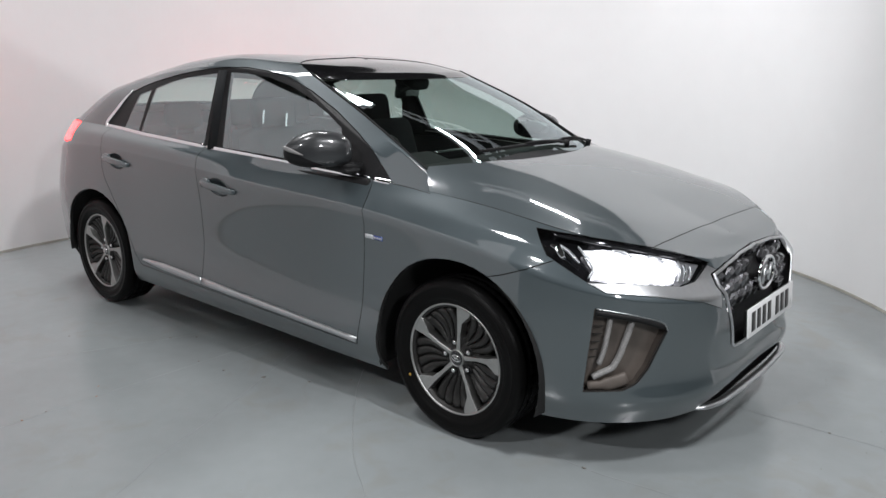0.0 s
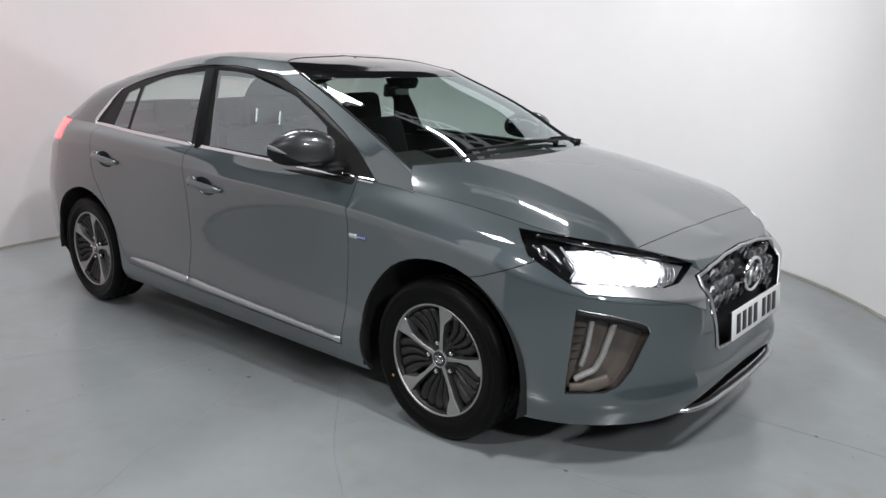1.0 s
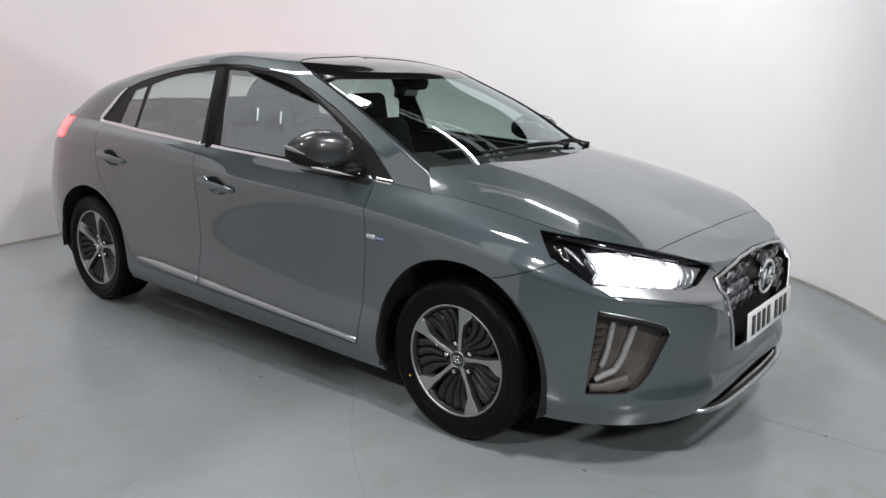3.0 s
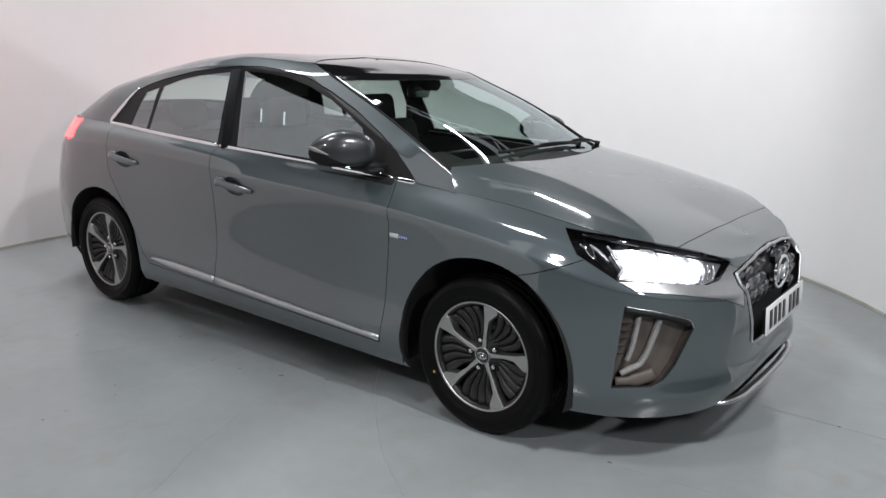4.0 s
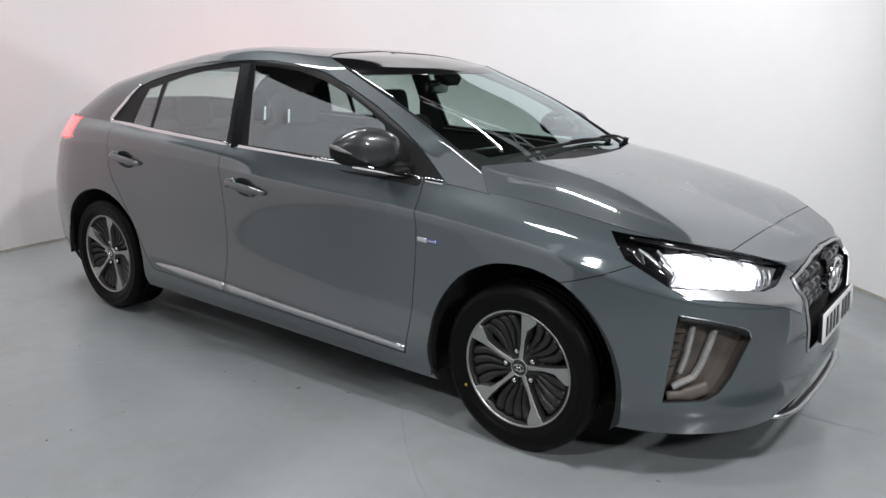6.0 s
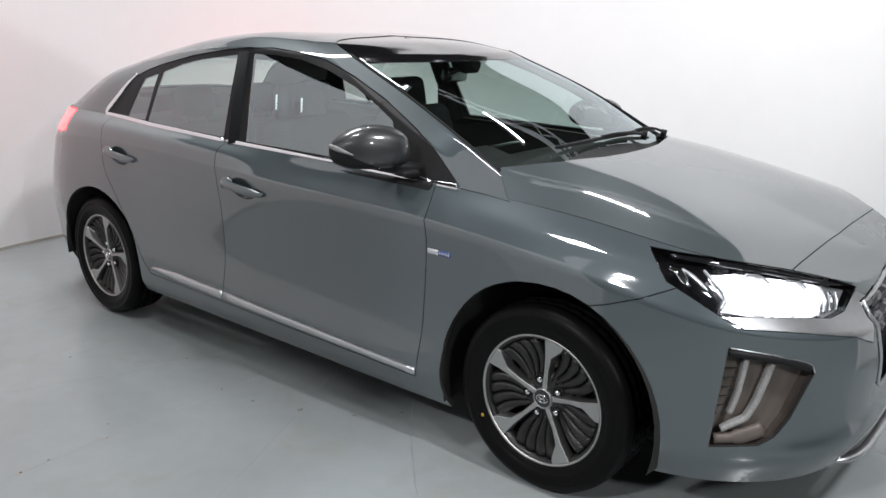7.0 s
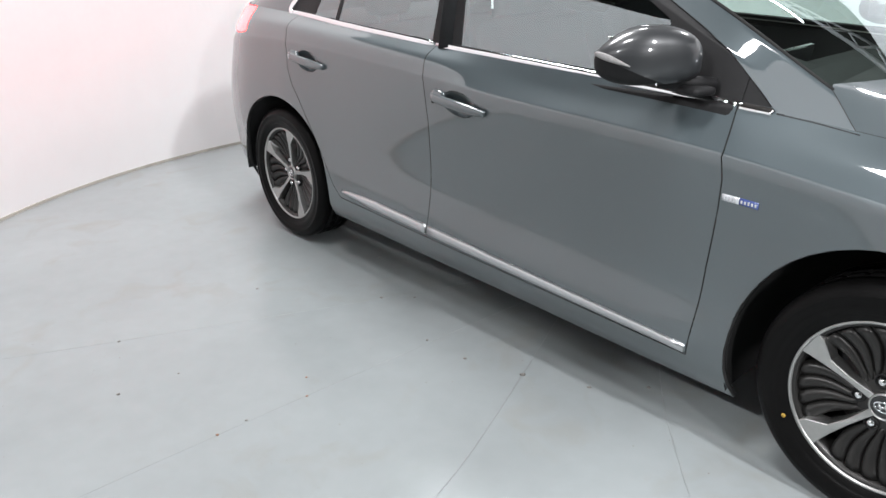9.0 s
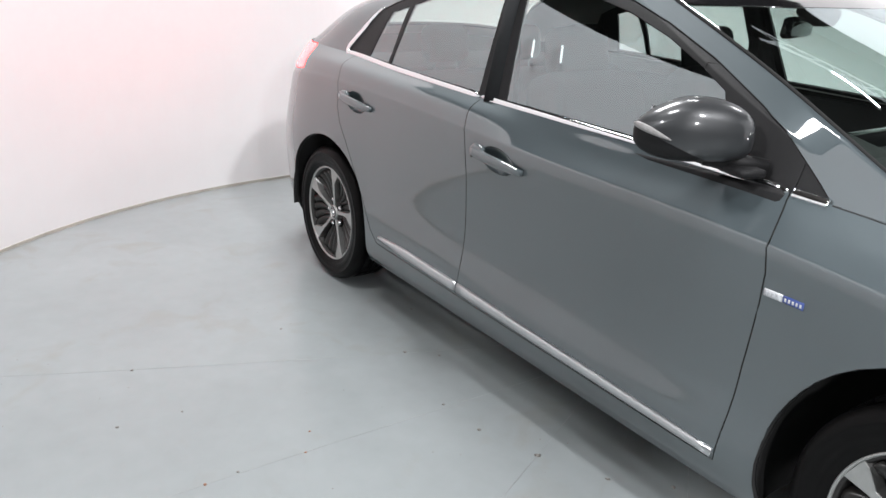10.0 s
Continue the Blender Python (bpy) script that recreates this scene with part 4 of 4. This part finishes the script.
# lower intake and lip
panel("intake", skin.take("intake", "both", offset=-.03, rim=0), BLACK, bumper, "black lower air intake")
panel("intake_wall", skin.take("intake", "both", rim=.035, gap=-.001, walls_only=True), BLACK, bumper)
lip = spline([(2.10, -.47, .205), (2.155, -.43, .208), (2.182, -.36, .209), (2.195, -.2, .208), (2.20, 0, .208), (2.195, .2, .208), (2.182, .36, .209), (2.155, .43, .208), (2.10, .47, .205)], 5)
part("front_lip", ribbon_bm([(Vector(p), (Vector((1, p[1] * .9, 0))).normalized()) for p in lip], [.004 + .016 * math.sin(math.pi * t) ** .3 for t in np.linspace(0.02, .98, len(lip))], .016), SATIN, bumper, "satin silver lower lip")


# ---- wheels ----
def spoke_bm():
    """One machined spoke pointing along +z, flared to one side at the rim; the outer face looks along +y."""
    bm = bmesh.new()
    face = [(-.009, .034), (.009, .034), (.0070, .10), (.0085, .160), (.015, .2150), (-.052, .2090), (-.047, .190), (-.0135, .150), (-.0070, .10)]
    def lift(x, r):
        return .074 + .020 * min(1, max(0, (r - .05) / .15))
    top = [bm.verts.new((x, lift(x, z), z)) for x, z in face]
    low = [bm.verts.new((x * 1.25, lift(x, z) - .035, z)) for x, z in face]
    bm.faces.new(top)
    n = len(face)
    for i in range(n):
        bm.faces.new((top[i], low[i], low[(i + 1) % n], top[(i + 1) % n]))
    bmesh.ops.recalc_face_normals(bm, faces=bm.faces)
    bmesh.ops.bevel(bm, geom=[e for e in bm.edges if all(v in top for v in e.verts)], offset=.0015, segments=1, affect="EDGES")
    return bm


def blade_bm(k):
    """A curved turbine blade of the sector; k counts the blades."""
    bm = bmesh.new()
    rings = []
    a0 = -20 - k * 12.0
    for i in range(10):
        t = i / 9
        r = .066 + .133 * t
        a = radians(a0 - 5.5 * (1 - t) * (k - 1.5) * .5 + 5 * math.sin(t * math.pi) - (6 - 2.4 * k) * (1 - t) ** 2)
        half = .0088 + .0125 * t
        y = .060 + .024 * t - .006 * math.sin(math.pi * t)
        u = Vector((math.sin(-a), 0, math.cos(a)))
        s = Vector((u.z, 0, -u.x))
        ring = []
        for w, d in ((-1, -.028), (-.97, -.006), (-.6, .0), (.1, .001), (.75, -.006), (.98, -.014), (1, -.028)):
            ring.append(bm.verts.new(u * r + s * half * w + Vector((0, y + d, 0))))
        rings.append(ring)
    for a, b in zip(rings, rings[1:]):
        for j in range(6):
            bm.faces.new((a[j], a[j + 1], b[j + 1], b[j]))
    bm.faces.new(rings[0])
    bm.faces.new(rings[-1][::-1])
    bmesh.ops.recalc_face_normals(bm, faces=bm.faces)
    return bm


def data(name, bm, material, smooth=True):
    me = bpy.data.meshes.new(name)
    bm.to_mesh(me)
    bm.free()
    me.materials.append(material)
    me.polygons.foreach_set("use_smooth", [smooth] * len(me.polygons))
    return me


def tyre_bm():
    half = [(.212, .090), (.222, .097), (.236, .104), (.2415, .1055), (.243, .1075), (.262, .1085), (.280, .107), (.2815, .1085), (.284, .108), (.297, .103), (.3075, .0935)]
    tread = [(.3125, .084), (.3145, .074), (.3145, .052), (.3075, .050), (.3075, .042), (.3155, .040), (.3158, .014), (.308, .012), (.308, .004), (.316, .002)]
    pr = half + tread + [(r, -y) for r, y in (tread[::-1] + half[::-1])]
    bm = lathe_bm(pr, 180)
    n = len(pr)
    bm.verts.ensure_lookup_table()
    rib = {i for i in range(n) if .012 < abs(pr[i][1]) < .042 and pr[i][0] > .314}
    for s in range(180):
        for i in range(n):
            v = bm.verts[s * n + i]
            if i in rib and s % 5 == 0:
                f = (pr[i][0] - .006) / pr[i][0]
                v.co.x *= f
                v.co.z *= f
    return bm


BARREL = data("wheel", lathe_bm([(.196, -.09), (.198, .02), (.2005, .070), (.2045, .0865), (.2130, .0935), (.2195, .090), (.212, .085), (.205, -.095)], 96), ALLOY_DARK)
LIP = data("rim_lip", lathe_bm([(.2120, .090), (.2130, .0955), (.2175, .0985), (.2205, .0975), (.2215, .0945), (.2195, .090)], 96), ALLOY)
TYRE = data("tyre", tyre_bm(), RUBBER)
SPOKE = data("spoke", spoke_bm(), ALLOY, False)
BLADES = [data("blade", blade_bm(k), ALLOY_DARK) for k in range(4)]
HUB = data("hub", lathe_bm([(.036, .070), (.046, .066), (.066, .060), (.085, .054), (.095, .03), (.10, -.02)], 60), ALLOY_DARK)
CAP_RING = data("cap_ring", lathe_bm([(.0295, .071), (.0300, .0775), (.0325, .0795), (.0350, .0765), (.0355, .066)], 48), ALLOY)
CAP = data("hub_cap", lathe_bm([(.0003, .0785), (.020, .078), (.0300, .0755)], 48), GLOSS_BLACK)
CAP_MARK = data("cap_mark", merge(tube_bm([(.021 * math.cos(a), .0785, .0125 * math.sin(a)) for a in np.linspace(0, math.tau, 24, endpoint=False)], .0018, 6, True), tube_bm([(-.012, .0785, 0), (.012, .0785, 0)], .0026, 6), tube_bm([(.004, .0785, -.010), (.010, .0785, .009)], .0024, 6), tube_bm([(-.010, .0785, -.009), (-.004, .0785, .010)], .0024, 6)), CHROME)
NUT = data("lug_nut", merge(lathe_bm([(.0003, .0745), (.0065, .074), (.0095, .071), (.0102, .050)], 12)), CHROME)
NUT_WELL = data("nut_well", lathe_bm([(.0190, .0640), (.0180, .0690), (.0160, .0680), (.0150, .050), (.0003, .049)], 20), BLACK)
# dark disc standing in for the shade inside the wheel
SHADE_DISC = data("wheel_back", lathe_bm([(.199, .02), (.15, .012), (.03, .010)], 60), LINER)
DISC = data("brake_disc", lathe_bm([(.132, .000), (.132, .022), (.075, .022), (.07, .03), (.02, .03)], 60), mat("brake_steel", (.18, .17, .16), .4, .9))
SPOKE_ANGLES = (83, 11, -61, -133, 155)


def wheel(cx, s):
    root = new("wheel", BARREL)
    root.parent = car
    tagged(root, "alloy wheel with five machined spokes and dark turbine blades")
    root.matrix_basis = pose(cx, s * .775, .316, 0, 0, 0 if s > 0 else 180)

    def sub(me, name, m=None, label=""):
        ob = new(name, me)
        ob.parent = root
        ob.matrix_basis = m or Matrix()
        if label:
            tagged(ob, label)
        return ob

    sub(TYRE, "tyre", label="black road tyre")
    for me, name in ((LIP, "rim_lip"), (HUB, "hub"), (CAP_RING, "cap_ring"), (CAP, "hub_cap"), (CAP_MARK, "cap_mark"), (SHADE_DISC, "wheel_back"), (DISC, "brake_disc")):
        sub(me, name)
    for a in SPOKE_ANGLES:
        turn = 90 - a
        # seen from outside, the picture's right is local -x
        m = pose(0, 0, 0, 0, -turn, 0)
        sub(SPOKE, "spoke", m)
        for b in BLADES:
            sub(b, "blade", m)
        lug = radians(a + 22)
        place = Matrix.Translation((-.061 * math.cos(lug), 0, .061 * math.sin(lug)))
        sub(NUT, "lug_nut", place)
        sub(NUT_WELL, "nut_well", place)
    return root


wheels = [wheel(cx, s) for cx in (1.352, -1.35) for s in (-1, 1)]
dot = part("balance_dot", lathe_bm([(.0002, .0012), (.0055, .001), (.006, 0)], 16), YELLOW, wheels[0], "yellow paint dot on the tyre wall")
dot.matrix_basis = Matrix.Translation((.212, .1085, -.113))


# ---- cabin ----
def pad(size, at, bevel, turn=None, seg=4):
    return box_bm(size, at, bevel, seg, turn)


SEAT_X = -.08


def seat(x, y, width, front):
    root = part("seat", merge(pad((.50, width, .16), (x + .22, y, .50), .06), pad((.18, width * .98, .62), (x - .10, y, .78 if front else .70), .07, pose(0, 0, 0, 0, -18 if front else -22, 0))), FABRIC, car, "dark grey fabric seat")
    heads = (y,) if width < .6 else (y - .42, y, y + .42)
    for hy in heads:
        top = 1.135 if front else 1.105
        hx = x - .235 if front else x - .24
        part("headrest", pad((.10, .27 if front else .23, .19 if front else .16), (hx, hy, top), .045, pose(0, 0, 0, 0, -10, 0)), FABRIC, root)
        part("headrest_post", merge(tube_bm([(hx + .02, hy - .06, .95), (hx, hy - .06, 1.08)], .006, 8), tube_bm([(hx + .02, hy + .06, .95), (hx, hy + .06, 1.08)], .006, 8)), CHROME, root)
    return root


seat(SEAT_X, -.37, .50, True)
seat(SEAT_X, .37, .50, True)
seat(-.86, 0, 1.26, False)
part("parcel_shelf", box_bm((.62, 1.25, .03), (-1.52, 0, .98), .01), FABRIC, car, "dark parcel shelf")
dash = part("dashboard", merge(pad((.50, 1.40, .26), (.86, 0, .80), .07, pose(0, 0, 0, 0, 8, 0)), pad((.20, .42, .10), (.70, -.37, .935), .035, pose(0, 0, 0, 0, 14, 0)), pad((.34, 1.30, .03), (.95, 0, .935), .012, pose(0, 0, 0, 0, 6, 0)), pad((.5, .24, .25), (.5, 0, .60), .05)), DASH, car, "black soft plastic dashboard")
part("display", pad((.02, .24, .12), (.60, 0, .93), .006, pose(0, 0, 0, 0, 12, 0)), GLOSS_BLACK, dash)
sw = part("steering_wheel", merge(tube_bm([(.18 * math.cos(a), .18 * math.sin(a), 0) for a in np.linspace(0, math.tau, 40, endpoint=False)], .016, 10, True), pad((.15, .13, .04), (0, 0, -.02), .018), tube_bm([(-.17, 0, 0), (.17, 0, 0)], .012, 8), tube_bm([(0, 0, 0), (0, -.17, 0)], .014, 8)), BLACK, car, "black three-spoke steering wheel")
sw.matrix_basis = pose(.43, -.37, .905, 0, -66, 0) @ pose(0, 0, 0, 0, 0, 90)
rv = part("rear_view_mirror", pad((.035, .23, .07), (.27, .06, 1.268), .016, pose(0, 0, 0, 0, 8, 14)), GLOSS_BLACK, car, "black rear-view mirror")
part("sensor_box", pad((.10, .12, .06), (.34, .05, 1.318), .02, pose(0, 0, 0, 0, 25, 0)), BLACK, rv)
for y in (-.37, .37):
    part("sun_visor", pad((.17, .36, .02), (.18, y, 1.352), .008, pose(0, 0, 0, 0, 10, 0)), HEADLINER, car, "folded pale sun visor")
for s in (-1, 1):
    part("pillar_trim", tube_bm([(-.27, s * .765, .98), (-.31, s * .70, 1.18), (-.34, s * .635, 1.36)], [.05, .042, .04], 10), FABRIC, car, "dark centre pillar trim")
    part("door_card", box_bm((1.95, .03, .55), (-.12, s * .80, .68), .012), BLACK, car, "black door lining")
    part("seat_belt", ribbon_bm([(Vector((-.30, s * .66, 1.24 - .5 * t)), Vector((.3, -s, 0)).normalized()) for t in np.linspace(0, 1, 5)], .045, .001), BLACK, car, "black seat belt webbing")

# ---- room ----
C0, RAD, WALL_H = (-.08, -.08), 3.13, 2.75
fl = bmesh.new()
bmesh.ops.create_grid(fl, x_segments=40, y_segments=40, size=9)
floor = tagged(part("floor", fl, FLOOR, None, "", False), "pale grey painted concrete floor with thin joints", "floor", kind="structure")


def ring_wall(a0, a1, r0, r1, z0, z1, n):
    bm = bmesh.new()
    rings = []
    for i in range(n + 1):
        a = radians(a0 + (a1 - a0) * i / n)
        rings.append([bm.verts.new((C0[0] + r * math.cos(a), C0[1] + r * math.sin(a), z)) for r, z in ((r0, z0), (r0, z1), (r1, z1), (r1, z0))])
    for a, b in zip(rings, rings[1:]):
        for k in range(4):
            bm.faces.new((a[k], a[(k + 1) % 4], b[(k + 1) % 4], b[k]))
    bm.faces.new(rings[0])
    bm.faces.new(rings[-1][::-1])
    bmesh.ops.recalc_face_normals(bm, faces=bm.faces)
    return bm


tagged(part("wall_round", ring_wall(8, 290, RAD, RAD + .08, -.02, WALL_H, 320), WHITE_WALL, None, "", False), "curved white painted booth wall", "wall", kind="structure")
tagged(part("baseboard", ring_wall(8, 290, RAD - .006, RAD + .001, 0, .016, 320), SKIRT, None, "", False), "grimy beige sealant line at the foot of the wall", "baseboard", kind="structure")
hall = part("wall_hall", box_bm((17.8, 17.8, 6.2), (0, 0, 3.05)), DARK_HALL, None, "", False)
hall.data.flip_normals()
tagged(hall, "dark walls and ceiling of the surrounding hall", "wall", kind="structure")


def on_wall(az, z, r=0.0):
    a = radians(az)
    return Vector((C0[0] + (RAD - r) * math.cos(a), C0[1] + (RAD - r) * math.sin(a), z))


# unseen LED panels: a few known from reflections, the others added as fill
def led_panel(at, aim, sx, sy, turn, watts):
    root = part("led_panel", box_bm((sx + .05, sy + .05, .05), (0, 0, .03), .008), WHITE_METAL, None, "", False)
    tagged(root, "unseen white metal LED panel that lights the booth and car", "ceiling light", "lights over the booth")
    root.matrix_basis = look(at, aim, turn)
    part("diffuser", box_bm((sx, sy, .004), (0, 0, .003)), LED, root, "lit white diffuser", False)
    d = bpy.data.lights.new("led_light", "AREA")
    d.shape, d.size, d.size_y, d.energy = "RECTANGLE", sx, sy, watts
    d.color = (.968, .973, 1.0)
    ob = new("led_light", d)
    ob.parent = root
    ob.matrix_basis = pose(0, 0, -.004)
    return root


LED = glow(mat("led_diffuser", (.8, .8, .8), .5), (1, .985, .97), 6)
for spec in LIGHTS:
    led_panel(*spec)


def truss(a, b, gap):
    a, b = Vector(a), Vector(b)
    d = (b - a).normalized()
    s = d.cross(Vector((0, 0, 1))).normalized() * gap / 2
    up = Vector((0, 0, gap))
    root = tagged(part("roof_truss", merge(*[tube_bm([a + o, b + o], .028, 8) for o in (s, -s, up)]), WHITE_METAL), "white tubular lattice truss above the booth", "truss")
    n = int((b - a).length / .38)
    for i in range(n):
        p, q = a + d * (i * .38), a + d * ((i + 1) * .38)
        for o, e in ((s, -s), (-s, up), (up, s)):
            f = (p + o, q + e)
            part("truss_brace", tube_bm(f, .014, 6), WHITE_METAL, root)
    return root


truss((-.15, 1.05, 3.10), (1.75, 4.0, 3.10), .26)

TUBE = glow(mat("tube_diffuser", (.8, .8, .8), .5), (.95, 1, .98), 2.5)
for az, z in ((-133.6, 2.30), (-129.8, 2.38)):
    bar = part("tube_light", box_bm((.022, .028, .20), (0, 0, 0), .006), WHITE_METAL, None, "", False)
    tagged(bar, "short tilted tube light on the booth wall", "wall light", "tube lights on the wall")
    bar.matrix_basis = Matrix.Translation(on_wall(az, z, .03)) @ pose(0, 0, 0, 0, 0, az) @ pose(0, 0, 0, 27)
    part("tube", tube_bm([(-.016, 0, -.085), (-.016, 0, .085)], .008, 10), TUBE, bar, "lit tube")


# floor joints and grit
def joint(points, width):
    bm = bmesh.new()
    line = spline([(x, y, 0) for x, y in points], 6)
    rows_j = []
    for i, p in enumerate(line):
        d = line[min(i + 1, len(line) - 1)] - line[max(i - 1, 0)]
        s = Vector((-d[1], d[0], 0)).normalized() * width / 2 * random.uniform(.6, 1.3)
        rows_j.append([bm.verts.new(Vector(p) + o) for o in (-s + Vector((0, 0, .0002)), Vector((0, 0, .0012)), s + Vector((0, 0, .0002)))])
    for a, b in zip(rows_j, rows_j[1:]):
        for k in (0, 1):
            bm.faces.new((a[k], b[k], b[k + 1], a[k + 1]))
    return part("floor_joint", bm, JOINT, floor)


for pts, w_ in (
    ([(.92, -2.35), (.72, -1.85), (.64, -1.72), (.52, -1.42), (.32, -.99), (.15, -.64), (-.1, -.1)], .003),
    ([(.60, -.62), (.76, -.82), (1.17, -1.23), (1.42, -1.41), (2.0, -1.95)], .004),
    ([(1.45, -.60), (1.6, -.71), (1.87, -.76), (2.09, -.74), (2.6, -.68)], .005),
    ([(2.0, .12), (2.15, .11), (2.47, .11), (3.2, .10)], .006),
    ([(-1.12, -2.5), (-.984, -2.211), (-.727, -1.605), (-.433, -.881), (-.3, -.5)], .003),
    ([(-.05, -2.4), (-.059, -1.975), (-.063, -1.56), (-.06, -1.125), (-.06, -.6)], .003),
):
    joint(pts, w_)


def grit_bm(r):
    bm = bmesh.new()
    bmesh.ops.create_icosphere(bm, subdivisions=1, radius=1)
    for v in bm.verts:
        v.co = Vector((v.co.x * r * random.uniform(.6, 1.5), v.co.y * r * random.uniform(.6, 1.5), max(0, v.co.z * r * .5)))
    return bm


GRIT_AT = [(.32, -.99, 9), (-.08, -1.07, 5), (-.48, -.98, 7), (-.16, -1.53, 4), (-.85, -1.91, 6), (-.06, -1.9, 5), (-.91, -1.31, 5), (-.39, -.88, 5), (.11, -1.06, 6), (-.82, -.74, 5), (-.49, -2.04, 6), (-.06, -1.59, 4), (-.07, -1.8, 4), (-.48, -1.84, 4), (.65, -.75, 7), (.52, -.89, 6), (1.87, -.76, 8), (2.47, .11, 6)]
for i, (x, y, mm) in enumerate(GRIT_AT):
    g = part("grit_crumb", grit_bm(mm / 900), RUST_GRIT if i in (3, 5, 11) else GRIT)
    g.matrix_basis = pose(x, y, .0003)
    tagged(g, "small crumb of dirt on the floor", "dirt", "crumbs on the floor")
bm = bmesh.new()
for i in range(420):
    a, r = random.uniform(0, math.tau), 3.0 * math.sqrt(random.random())
    b = grit_bm(random.choice((.0012, .0016, .0022)))
    b.transform(Matrix.Translation((C0[0] + r * math.cos(a), C0[1] + r * math.sin(a), .0003)))
    me = bpy.data.meshes.new("t")
    b.to_mesh(me)
    b.free()
    bm.from_mesh(me)
    bpy.data.meshes.remove(me)
tagged(part("floor_dust", bm, GRIT), "fine dark specks of dust scattered over the floor", "dirt", kind="stuff")
